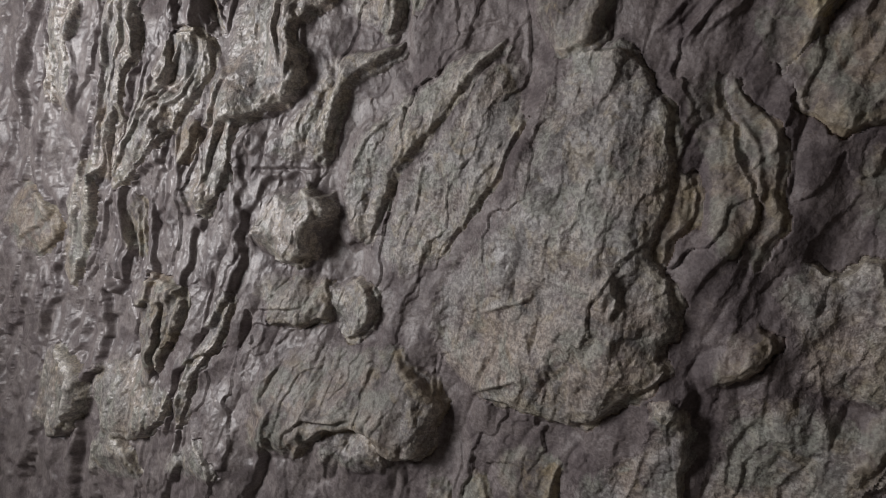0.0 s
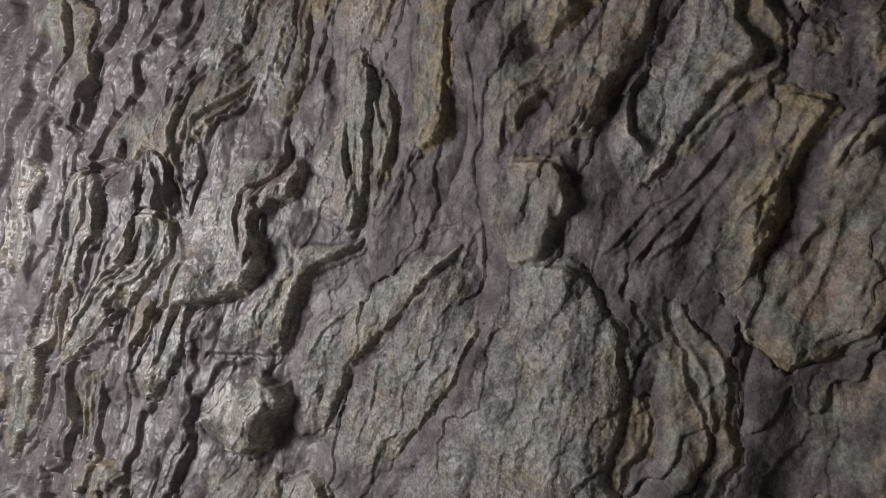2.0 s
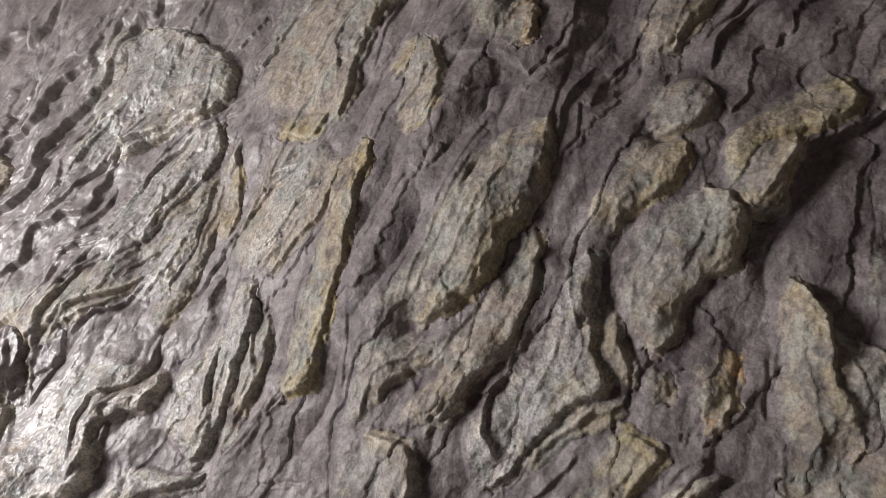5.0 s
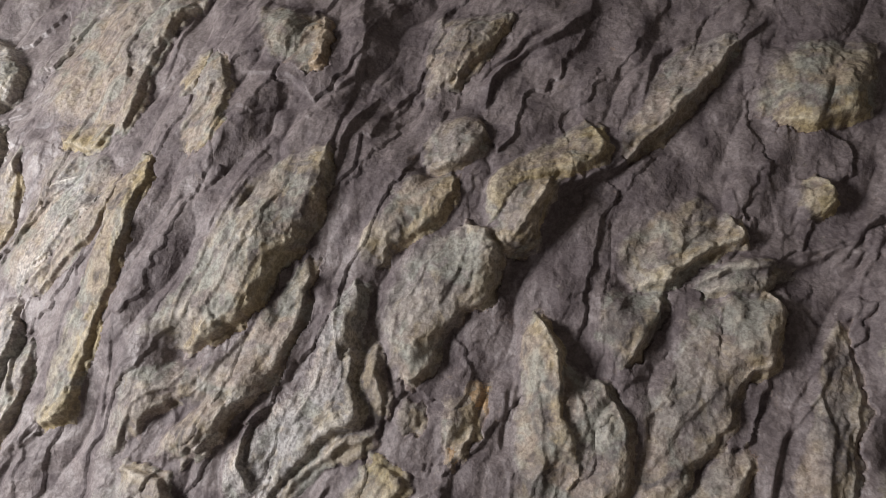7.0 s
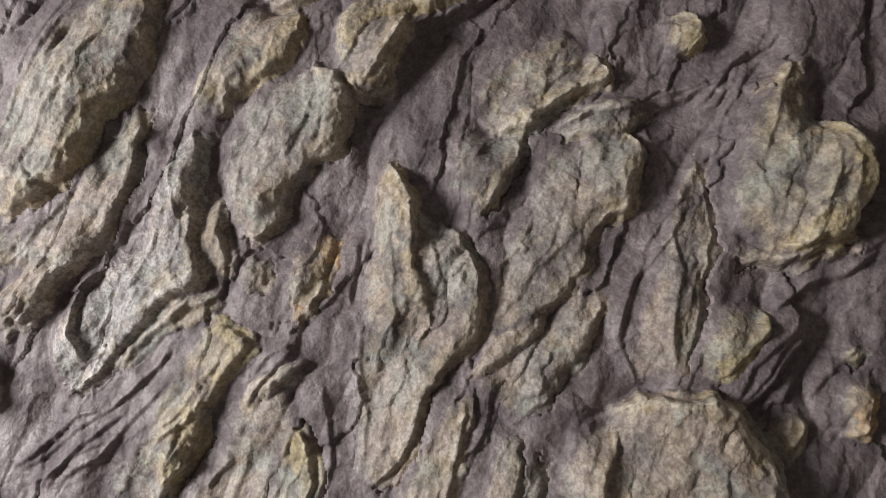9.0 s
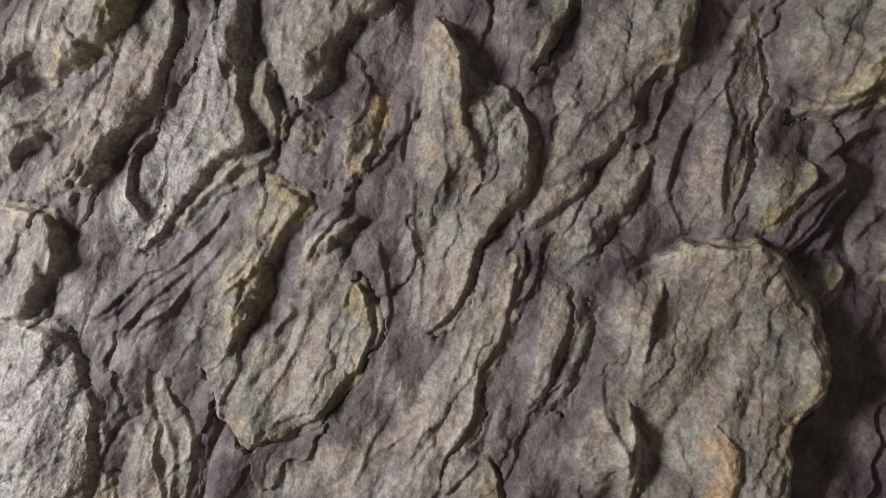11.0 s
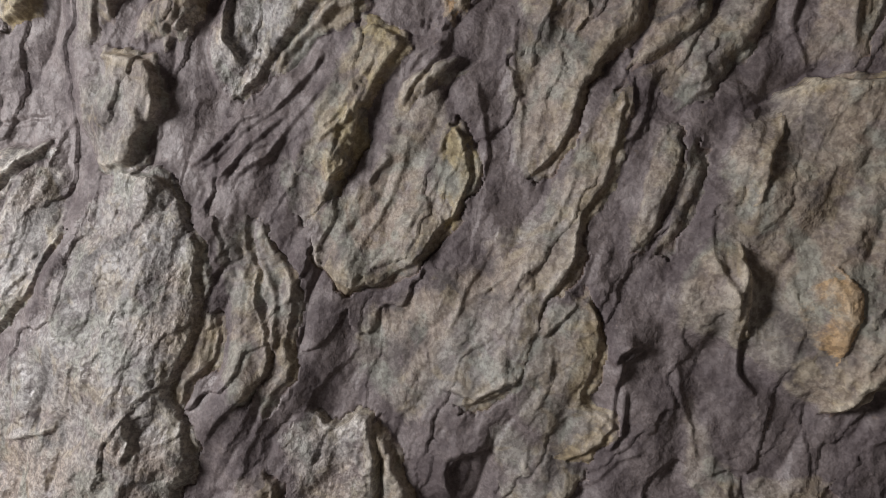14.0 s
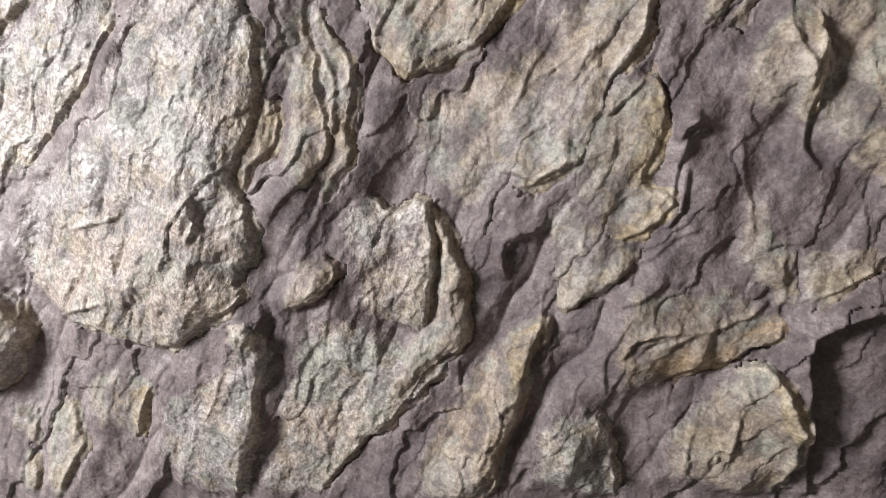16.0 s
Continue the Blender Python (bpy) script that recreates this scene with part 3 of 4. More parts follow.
gully(0.013, 12, (-917, 2171, -896, 2235, -865, 2274, -814, 2307, -789, 2335))
gully(0.0149, 19, (-948, 1945, -916, 1973, -877, 1989, -840, 2015, -816, 2033))
gully(0.0112, 10, (-1050, 1945, -1041, 1988, -1016, 2030, -997, 2049))
gully(0.0083, 7, (-1273, 1969, -1273, 2017, -1253, 2051))
gully(0.013, 19, (-1251, 1943, -1195, 1915, -1156, 1928, -1145, 1955))
gully(0.0083, 7, (-1043, 2056, -986, 2081, -945, 2097))
gully(0.0074, 7, (-1074, 2061, -1003, 2095, -948, 2125))
gully(0.0066, 7, (-618, 2142, -598, 2188, -554, 2208, -512, 2238))
gully(0.0096, 30, (519, 1401, 575, 1424, 608, 1444))
gully(0.0040, 4, (-508, 1332, -473, 1334, -435, 1334))
gully(0.0056, 6, (95, 1317, 98, 1339, 122, 1358))
gully(0.0040, 5, (243, 1200, 263, 1235, 288, 1250, 328, 1264))
gully(0.0064, 8, (535, 2091, 557, 2101, 580, 2125))
gully(0.012, 14, (-1052, 2178, -1023, 2228, -977, 2271, -972, 2296, -912, 2330, -854, 2347, -772, 2362))
gully(0.01, 12, (-1109, 2276, -1086, 2316, -1063, 2356, -1024, 2396, -967, 2429))
gully(0.009, 7, (-864, 2120, -811, 2175, -783, 2246))
gully(0.012, 20, (-1016, 2115, -972, 2171, -958, 2214))
gully(0.0048, 5, (-299, 2180, -282, 2191, -243, 2233))
gully(0.0064, 8, (-232, 2142, -225, 2168, -205, 2194))
gully(0.0104, 16, (82, 2369, 97, 2399, 128, 2419, 144, 2450, 167, 2470, 215, 2482))
gully(0.0064, 8, (317, 2371, 329, 2416, 369, 2454))
gully(0.0144, 26, (-832, 1377, -800, 1433, -795, 1474))
gully(0.009, 10, (-961, 1294, -904, 1297, -824, 1312))
broken(0.0034, 30, (193, 1795, 198, 1846, 187, 1905, 178, 1953, 183, 1988))
broken(0.0029, 25, (236, 1847, 241, 1886, 226, 1926, 212, 1954, 207, 1981))
broken(0.0029, 25, (161, 1685, 165, 1733, 155, 1782, 159, 1832))
broken(0.0029, 25, (56, 2024, 81, 2061, 89, 2099, 75, 2138))
broken(0.0025, 25, (-3, 1973, -0, 2017, 24, 2054, 36, 2084))
broken(0.0034, 25, (-76, 1881, -69, 1937, -80, 1994, -85, 2054))
broken(0.0029, 22, (-123, 1867, -108, 1908, -93, 1951, -92, 2002))
broken(0.0029, 25, (-40, 1714, -26, 1758, -3, 1790, 14, 1816))
broken(0.0029, 25, (-256, 1892, -223, 1950, -194, 1994, -167, 2062))
broken(0.0025, 22, (-293, 1927, -257, 1971, -219, 2009, -190, 2062))
broken(0.0029, 25, (-276, 2117, -247, 2174, -218, 2232, -199, 2266))
broken(0.0029, 25, (412, 2134, 427, 2172, 421, 2211))
broken(0.0025, 22, (337, 2097, 372, 2135, 406, 2165))
broken(0.0029, 25, (645, 1944, 663, 2004, 662, 2053, 647, 2095))
broken(0.0029, 25, (711, 1998, 722, 2039, 702, 2081))
broken(0.0025, 25, (597, 1957, 596, 2025, 615, 2096, 645, 2154))
broken(0.0029, 25, (-315, 1945, -299, 2022, -270, 2096, -239, 2162, -198, 2242))
broken(0.0025, 22, (-273, 1990, -234, 2053, -210, 2108, -177, 2174))
broken(0.0025, 22, (-921, 2043, -864, 2134, -825, 2215, -792, 2287))
broken(0.0025, 22, (-924, 2000, -862, 2078, -824, 2157))
broken(0.0025, 22, (-652, 2098, -619, 2162, -575, 2229, -548, 2285))
broken(0.0025, 22, (36, 2435, 67, 2499, 108, 2542, 141, 2586))
broken(0.0025, 22, (-290, 2418, -260, 2476, -264, 2551))
broken(0.0029, 25, (7, 1552, 47, 1607, 73, 1661, 78, 1708))
broken(0.0025, 22, (-34, 1550, -1, 1605, 25, 1660, 38, 1701))
broken(0.0025, 25, (157, 1532, 189, 1579, 214, 1626, 232, 1679))
broken(0.0025, 22, (91, 1509, 130, 1544, 169, 1572))
broken(0.0029, 25, (-159, 1648, -124, 1691, -90, 1733, -62, 1767))
broken(0.0029, 25, (-298, 1793, -284, 1843, -294, 1892))
broken(0.0025, 22, (505, 1472, 522, 1523, 545, 1562, 586, 1600))
broken(0.0025, 22, (445, 1482, 450, 1526, 437, 1570))
broken(0.0025, 25, (293, 1836, 331, 1875, 368, 1914, 398, 1946))
broken(0.0025, 25, (-62, 1139, -48, 1199, -57, 1255, -65, 1296))
broken(0.0025, 22, (-135, 1101, -121, 1177, -114, 1236, -107, 1293))
broken(0.0025, 25, (-302, 1219, -278, 1273, -269, 1324, -284, 1366))
broken(0.0025, 25, (-431, 1177, -404, 1240, -410, 1300))
broken(0.0029, 22, (369, 1090, 369, 1140, 382, 1183, 366, 1215))
broken(0.0025, 22, (321, 1061, 327, 1120, 346, 1178))
broken(0.0029, 22, (190, 1041, 192, 1093, 203, 1124))
broken(0.0025, 22, (76, 1054, 94, 1117, 126, 1165, 137, 1202))
broken(0.0025, 22, (-323, 978, -305, 1047, -263, 1101, -246, 1151))
gully(0.0080, 12, (521, 2090, 550, 2109, 581, 2148, 625, 2171, 636, 2199))
gully(0.0056, 8, (-406, 1845, -395, 1885, -388, 1934, -399, 1988))
gully(0.0048, 5, (-544, 1719, -485, 1726, -447, 1731))


broken(0.0112, 25, (-166, 1791, -184, 1813, -189, 1842, -180, 1868, -161, 1884))
broken(0.0096, 40, (102, 1290, 94, 1326, 113, 1350, 148, 1363))
broken(0.0128, 60, (132, 2108, 182, 2169, 212, 2199, 272, 2233, 310, 2267, 356, 2310, 396, 2367, 445, 2435, 509, 2490))
broken(0.0112, 50, (89, 2331, 103, 2376, 150, 2428, 208, 2459, 258, 2520))
broken(0.0094, 36, (-1630, 1767, -1536, 1838, -1516, 1919, -1517, 1992))
broken(0.0099, 36, (-1450, 1695, -1407, 1760, -1404, 1841, -1389, 1908, -1378, 1963))
broken(0.0077, 30, (-1321, 1829, -1290, 1879, -1286, 1945))
broken(0.0099, 36, (-1273, 1683, -1243, 1752, -1209, 1812, -1200, 1865, -1223, 1900))
broken(0.0083, 30, (-1190, 1740, -1162, 1806, -1177, 1861, -1166, 1901))
broken(0.0083, 36, (-1080, 1820, -1070, 1875, -1083, 1907))
broken(0.0088, 36, (-1017, 1801, -1025, 1857, -1042, 1900))
broken(0.0110, 36, (-1306, 1556, -1241, 1619, -1190, 1659, -1121, 1705, -1089, 1754, -1056, 1791))
broken(0.0110, 36, (-1513, 1327, -1439, 1403, -1381, 1476, -1322, 1533))
broken(0.0088, 30, (-1413, 1501, -1380, 1571, -1335, 1603, -1283, 1656, -1256, 1687))
broken(0.0077, 30, (-1553, 1371, -1513, 1454, -1496, 1504))
broken(0.0088, 30, (-1257, 1380, -1256, 1450, -1266, 1496))
broken(0.0066, 30, (-1100, 1550, -1065, 1595, -1035, 1645))
broken(0.0077, 40, (-832, 1684, -811, 1738, -805, 1802, -789, 1836))
broken(0.0088, 40, (-1701, 1174, -1661, 1297, -1669, 1377))
broken(0.0077, 40, (-988, 1787, -961, 1847, -954, 1886))
broken(0.0094, 34, (-1411, 1948, -1392, 2022, -1369, 2077, -1331, 2128, -1307, 2158))
broken(0.0094, 34, (-1315, 1956, -1274, 2023, -1237, 2084, -1206, 2134))
broken(0.0077, 34, (-998, 1920, -969, 1987, -954, 2030, -907, 2065))
broken(0.0099, 40, (-932, 1922, -898, 1954, -846, 1988, -810, 2022))
broken(0.0077, 30, (-1444, 1442, -1409, 1519, -1352, 1589))
broken(0.0077, 30, (-1185, 1642, -1126, 1687, -1088, 1706))
broken(0.0055, 30, (-1064, 2246, -1034, 2333, -1007, 2387))
broken(0.0055, 30, (-1023, 2208, -964, 2278, -955, 2335, -937, 2377))
broken(0.0050, 24, (-1109, 2166, -1089, 2210, -1095, 2264))
broken(0.0050, 24, (-1023, 2050, -984, 2092, -951, 2113))
broken(0.0055, 26, (-995, 1982, -956, 2033, -928, 2065))
broken(0.0066, 40, (-1303, 2361, -1268, 2442, -1237, 2517))
broken(0.0066, 40, (-907, 2250, -857, 2305, -807, 2341, -729, 2357, -709, 2373))
broken(0.0064, 26, (-640, 2118, -625, 2173, -596, 2206, -531, 2224))
broken(0.0077, 30, (-1163, 1622, -1105, 1686, -1055, 1697, -1037, 1745))
broken(0.0077, 30, (-1223, 1639, -1174, 1695, -1144, 1765))
broken(0.0066, 30, (-1101, 1558, -1055, 1612, -1036, 1650))
broken(0.0048, 20, (-69, 1694, -42, 1717, -21, 1745))
broken(0.0072, 60, (79, 1424, 126, 1415, 151, 1429, 170, 1441))
broken(0.0064, 22, (49, 1744, 76, 1769, 98, 1788))
broken(0.0064, 22, (-72, 1630, -48, 1656, -34, 1674))
broken(0.0064, 30, (335, 2074, 369, 2095, 402, 2123))
broken(0.0096, 40, (374, 2067, 413, 2093, 470, 2102, 526, 2111, 556, 2127))
broken(0.0048, 22, (-239, 1669, -204, 1697, -169, 1721, -134, 1730))
broken(0.0048, 22, (-200, 1644, -167, 1680, -133, 1708, -106, 1730))
broken(0.0048, 20, (-134, 1726, -106, 1756, -78, 1783, -65, 1805))
broken(0.0056, 20, (-179, 1652, -138, 1674, -112, 1702))
broken(0.0072, 25, (277, 1458, 283, 1474, 301, 1487))
broken(0.0072, 25, (274, 1371, 291, 1392, 292, 1435))
broken(0.0064, 30, (-523, 1181, -468, 1201, -416, 1215))
broken(0.0056, 25, (-497, 1310, -432, 1325, -397, 1337))
broken(0.0072, 30, (-284, 1311, -274, 1344, -283, 1367))
broken(0.0088, 40, (601, 1856, 636, 1886, 670, 1905, 707, 1934))
broken(0.0096, 40, (541, 1746, 574, 1772, 607, 1803, 639, 1833, 652, 1853))
broken(0.0080, 40, (-102, 2214, -98, 2262, -78, 2308, -65, 2341))
broken(0.0072, 30, (-127, 2349, -102, 2371, -90, 2413))
broken(0.0080, 40, (25, 1740, 50, 1766, 68, 1784, 85, 1797))
broken(0.0072, 30, (417, 1445, 399, 1468, 392, 1497, 393, 1533))
broken(0.0064, 25, (279, 1395, 280, 1436, 289, 1462, 313, 1480))
broken(0.0056, 25, (-18, 1645, -5, 1665, 15, 1679))
broken(0.0064, 25, (195, 1485, 213, 1509, 231, 1539))
broken(0.0064, 30, (234, 1212, 250, 1241, 274, 1253, 303, 1260))
broken(0.0208, 50, (464, 1072, 443, 1184, 431, 1228, 430, 1266, 456, 1288, 501, 1306))

# ---- plates of the face: height, stone, rim, back ----
plate(24, PALE, (-346, 1655, -275, 1655, -249, 1630, -234, 1597, -217, 1557, -216, 1509, -219, 1446, -243, 1394, -223, 1371, -212, 1337, -210, 1302, -229, 1272, -225, 1247, -256, 1224, -294, 1201, -332, 1171, -356, 1155, -404, 1170, -459, 1184, -517, 1185), (-571, 1208, -614, 1268, -595, 1358, -561, 1407, -485, 1463, -422, 1542, -407, 1590))
plate(21, PALE, (-417, 1602, -434, 1545, -460, 1507, -492, 1464, -566, 1401, -578, 1375), (-643, 1346, -677, 1364, -716, 1393, -677, 1495, -605, 1562, -500, 1650, -440, 1696, -411, 1660))
plate(21, PALE, (-435, 1703, -500, 1650, -546, 1612, -605, 1562, -664, 1513, -699, 1450, -727, 1398), (-764, 1442, -765, 1519, -740, 1574, -695, 1625, -592, 1664, -506, 1692))
plate(15, GREY, (-166, 1613, -160, 1579, -148, 1546, -140, 1499, -126, 1466, -121, 1433, -142, 1399, -155, 1372), (-173, 1391, -180, 1444, -174, 1484, -192, 1524, -206, 1577, -198, 1618))
plate(16, GREY, (-147, 1607, -126, 1574, -104, 1534, -95, 1501, -102, 1461, -96, 1428, -114, 1394, -127, 1364), (-133, 1400, -118, 1440, -121, 1467, -134, 1499, -147, 1553, -160, 1599))
plate(14, GREY, (-204, 1503, -189, 1477, -185, 1437, -211, 1416, -225, 1389, -233, 1355), (-251, 1354, -250, 1387, -245, 1428, -225, 1455, -215, 1496))
plate(24, GREY, (-366, 1795, -338, 1798, -287, 1786, -269, 1762, -277, 1727, -294, 1706, -304, 1681, -339, 1664, -376, 1672), (-394, 1697, -408, 1733, -394, 1776))
plate(16, GREY, (-268, 1925, -274, 1907, -325, 1885, -349, 1859, -363, 1825, -367, 1804), (-395, 1804, -387, 1868, -371, 1934))
plate(24, GREY, (-184, 1912, -200, 1887, -216, 1861, -236, 1846, -245, 1830, -278, 1807), (-310, 1811, -304, 1844, -284, 1870, -257, 1894, -232, 1918))
plate(28, PALE, (-61, 2067, -54, 2022, -59, 1975, -49, 1928, -31, 1892, -46, 1874, -75, 1862, -97, 1841, -114, 1815, -132, 1792, -172, 1756, -185, 1742), (-204, 1768, -214, 1800, -206, 1845, -187, 1878, -143, 1918, -116, 1959, -96, 2000, -79, 2035))
plate(15, GREY, (-10, 1872, -20, 1858, -60, 1840, -88, 1820, -112, 1793, -133, 1767), (-141, 1782, -117, 1809, -93, 1835, -61, 1862, -29, 1882))
plate(16, GREY, (-34, 1996, -24, 1955, -10, 1922, -4, 1895, -11, 1869), (-28, 1889, -39, 1921, -50, 1961, -48, 2002))
plate(9, GREY, (23, 1915, 35, 1882, 24, 1862), (10, 1869, 10, 1915))
plate(24, OLIVE, (-33, 1831, 5, 1827, 28, 1810, 13, 1785, -4, 1762, -21, 1725, -30, 1692, -54, 1654, -81, 1650), (-116, 1649, -101, 1690, -84, 1731, -64, 1778))
plate(17, GREY, (-42, 1672, -47, 1651, -67, 1627, -93, 1607, -107, 1615), (-129, 1641, -131, 1675, -111, 1696, -75, 1663))
plate(23, GREY, (100, 1710, 105, 1668, 95, 1629, 72, 1595, 53, 1568, 26, 1553, 6, 1529, -25, 1531, -49, 1540, -71, 1562, -82, 1589), (-100, 1608, -47, 1651, -13, 1685, 0, 1732, 34, 1765, 75, 1796, 89, 1745))
plate(27, OLIVE, (76, 1726, 93, 1710, 107, 1668, 97, 1626, 74, 1594), (45, 1607, 37, 1653, 49, 1706))
plate(17, GREY, (98, 1793, 75, 1777, 55, 1758, 35, 1739, 15, 1712), (1, 1712, 14, 1745, 41, 1771, 75, 1793))
plate(34, OCHRE, (172, 2031, 204, 1988, 210, 1940, 211, 1900, 227, 1875, 236, 1832, 216, 1819, 201, 1813), (157, 1819, 148, 1875, 154, 1940, 150, 2003))
plate(26, GREY, (247, 1953, 266, 1927, 285, 1883, 288, 1839, 277, 1814, 250, 1795, 236, 1771, 218, 1741, 219, 1718, 201, 1685, 186, 1670, 168, 1652), (155, 1675, 144, 1722, 142, 1794, 148, 1875, 169, 1960, 214, 1974))
plate(20, GREY, (325, 2067, 330, 2046, 319, 2011, 303, 1982, 275, 1961), (245, 1995, 244, 2038, 263, 2067))
plate(14, GREY, (466, 2052, 469, 2032, 456, 2010, 449, 1974, 430, 1955, 411, 1940, 401, 1909, 392, 1894, 366, 1861, 347, 1829, 322, 1803, 292, 1784, 269, 1769), (286, 1796, 292, 1864, 285, 1921, 328, 1970, 348, 2046, 374, 2060))
plate(23, OCHRE, (435, 2073, 469, 2045, 467, 2022, 455, 2005, 453, 1976, 430, 1957, 408, 1943), (379, 1947, 373, 1992, 380, 2033, 406, 2067))
plate(14, GREY, (421, 1885, 418, 1846, 403, 1813, 369, 1777, 342, 1748, 328, 1729), (267, 1765, 314, 1803, 356, 1843, 387, 1877))
plate(16, GREY, (258, 1761, 275, 1743, 268, 1709, 258, 1672, 249, 1647, 230, 1609, 230, 1580, 209, 1549), (167, 1541, 120, 1565, 106, 1603, 171, 1619, 208, 1671, 231, 1721))
plate(19, OCHRE, (228, 1540, 241, 1535, 253, 1506, 252, 1476, 244, 1439, 243, 1414, 274, 1400, 256, 1369, 221, 1354, 202, 1365), (161, 1395, 168, 1472, 199, 1534, 215, 1546))
plate(16, GREY, (229, 1609, 227, 1575, 215, 1546, 194, 1522, 191, 1491, 184, 1460, 171, 1436, 159, 1429, 131, 1411, 96, 1406), (54, 1356, -37, 1416, -48, 1481, -30, 1514, 53, 1561, 145, 1598))
plate(15, GREY, (252, 1351, 231, 1317, 202, 1288, 178, 1265, 168, 1272, 169, 1298, 148, 1316), (139, 1348, 125, 1373, 160, 1408, 220, 1374))
plate(14, GREY, (327, 1723, 329, 1680, 318, 1655, 304, 1624, 297, 1593, 285, 1574), (273, 1586, 289, 1642, 296, 1685, 304, 1728))
plate(12, GREY, (352, 1705, 348, 1656, 338, 1626, 324, 1589, 309, 1568), (317, 1613, 330, 1656, 337, 1692, 346, 1717))
plate(44, OCHRE, (416, 1746, 463, 1766, 547, 1755, 556, 1733, 577, 1710, 590, 1681, 586, 1635, 581, 1602, 550, 1569, 544, 1521, 530, 1488, 503, 1451, 472, 1427), (433, 1441, 393, 1485, 336, 1489, 317, 1527, 324, 1570, 348, 1614, 352, 1674, 381, 1724))
plate(53, OLIVE, (552, 1703, 574, 1680, 585, 1652, 580, 1607, 550, 1578, 514, 1581), (487, 1620, 492, 1666, 514, 1696))
plate(52, ORANGE, (460, 1596, 488, 1563, 499, 1535, 484, 1505, 465, 1456), (418, 1535, 428, 1559, 444, 1595))
plate(46, OCHRE, (427, 1743, 432, 1713, 415, 1676, 410, 1646, 388, 1628), (358, 1663, 364, 1693, 392, 1730))
plate(43, OCHRE, (385, 1616, 398, 1557, 403, 1510, 392, 1488), (324, 1497, 319, 1539, 330, 1571, 360, 1615))
plate(30, PALE, (-77, 1387, -40, 1356, -8, 1385, 7, 1353, 12, 1313, 7, 1259, -2, 1211), (-86, 1233, -102, 1317, -117, 1344))
plate(23, GREY, (-5, 1388, 29, 1341, 51, 1296, 58, 1250, 54, 1211, 23, 1189, -4, 1147, -26, 1109), (-71, 1145, -13, 1206, 3, 1258, 7, 1320))
plate(20, PALE, (37, 1191, 17, 1158, -19, 1122, -48, 1085, -78, 1057, -93, 1038, -116, 1003, -124, 975), (-236, 958, -210, 1063, -192, 1154, -175, 1217, -130, 1240, -72, 1250, -27, 1212))
plate(23, GREY, (-117, 1316, -104, 1289, -129, 1251, -175, 1236), (-182, 1254, -167, 1284, -145, 1314))
plate(23, PALE, (-249, 1188, -210, 1210, -203, 1161, -211, 1112, -218, 1054, -236, 985, -244, 957), (-342, 945, -389, 1009, -375, 1095, -314, 1119, -266, 1148))
plate(20, OCHRE, (-374, 1111, -390, 1076, -400, 1033, -408, 1008), (-467, 1027, -496, 1071, -483, 1124, -421, 1127))
plate(24, GREY, (-588, 1210, -580, 1166, -605, 1105), (-622, 1120, -660, 1167, -630, 1209))
plate(19, GREY, (-566, 1044, -557, 996, -577, 979), (-605, 987, -612, 1042, -592, 1054))
plate(17, GREY, (-517, 1076, -498, 1021, -486, 990, -512, 944, -522, 910), (-549, 931, -545, 997, -538, 1047))
plate(17, GREY, (-572, 987, -557, 947, -567, 904), (-600, 908, -591, 979))
plate(27, OCHRE, (143, 1266, 149, 1237, 132, 1208, 130, 1144, 115, 1113, 105, 1081, 101, 1033, 95, 1008), (-23, 992, -10, 1060, 18, 1112, 45, 1163, 84, 1211, 121, 1248))
plate(24, PALE, (201, 1152, 222, 1127, 240, 1087, 248, 1037), (143, 1025, 139, 1087, 147, 1117, 169, 1141))
plate(30, OCHRE, (356, 1220, 384, 1230, 404, 1219, 427, 1182, 439, 1157, 432, 1129, 429, 1066), (288, 1049, 276, 1106, 284, 1150, 307, 1167, 335, 1191))
plate(20, RUST, (393, 1295, 395, 1257, 364, 1247, 349, 1226, 302, 1213, 281, 1184), (238, 1171, 219, 1237, 226, 1304, 266, 1327, 350, 1316))
plate(17, GREY, (399, 1371, 393, 1340, 395, 1308, 390, 1292), (339, 1359, 335, 1438, 340, 1480))
plate(17, GREY, (489, 1367, 459, 1333, 430, 1312, 410, 1297), (401, 1353, 426, 1367, 463, 1370))
plate(53, OLIVE, (664, 2085, 696, 2045, 708, 2008, 698, 1972, 670, 1936, 631, 1926, 586, 1926), (563, 1946, 559, 1996, 571, 2052, 588, 2110, 617, 2156, 663, 2152))
plate(32, GREY, (695, 1954, 692, 1938, 659, 1929, 637, 1915, 592, 1910, 557, 1917), (563, 1940, 631, 1929, 670, 1942))
plate(19, OLIVE, (579, 1872, 592, 1847, 569, 1810, 542, 1785, 518, 1780), (503, 1796, 531, 1841, 539, 1872))
plate(10, GREY, (529, 2042, 537, 1991, 540, 1941, 528, 1891, 512, 1828, 494, 1778), (435, 1776, 453, 1852, 474, 1917, 505, 1998))
plate(27, ORANGE, (698, 1793, 687, 1736, 661, 1729), (652, 1752, 668, 1787))
plate(24, OLIVE, (703, 1814, 663, 1803), (665, 1820, 703, 1829))
plate(23, OCHRE, (615, 1757, 614, 1728, 586, 1700), (571, 1706, 574, 1733, 593, 1756))
plate(26, GREY, (68, 2139, 107, 2132, 128, 2101, 124, 2070, 116, 2040, 95, 2031, 79, 2017, 62, 2003, 50, 1982, 49, 1954, 22, 1934, 8, 1932), (-14, 1949, -34, 1996, -35, 2051, -13, 2096, 25, 2122))
plate(21, OCHRE, (62, 2224, 60, 2193, 56, 2161, 37, 2140, 8, 2123, -26, 2101, -40, 2071), (-69, 2077, -66, 2120, -32, 2169, -9, 2217))
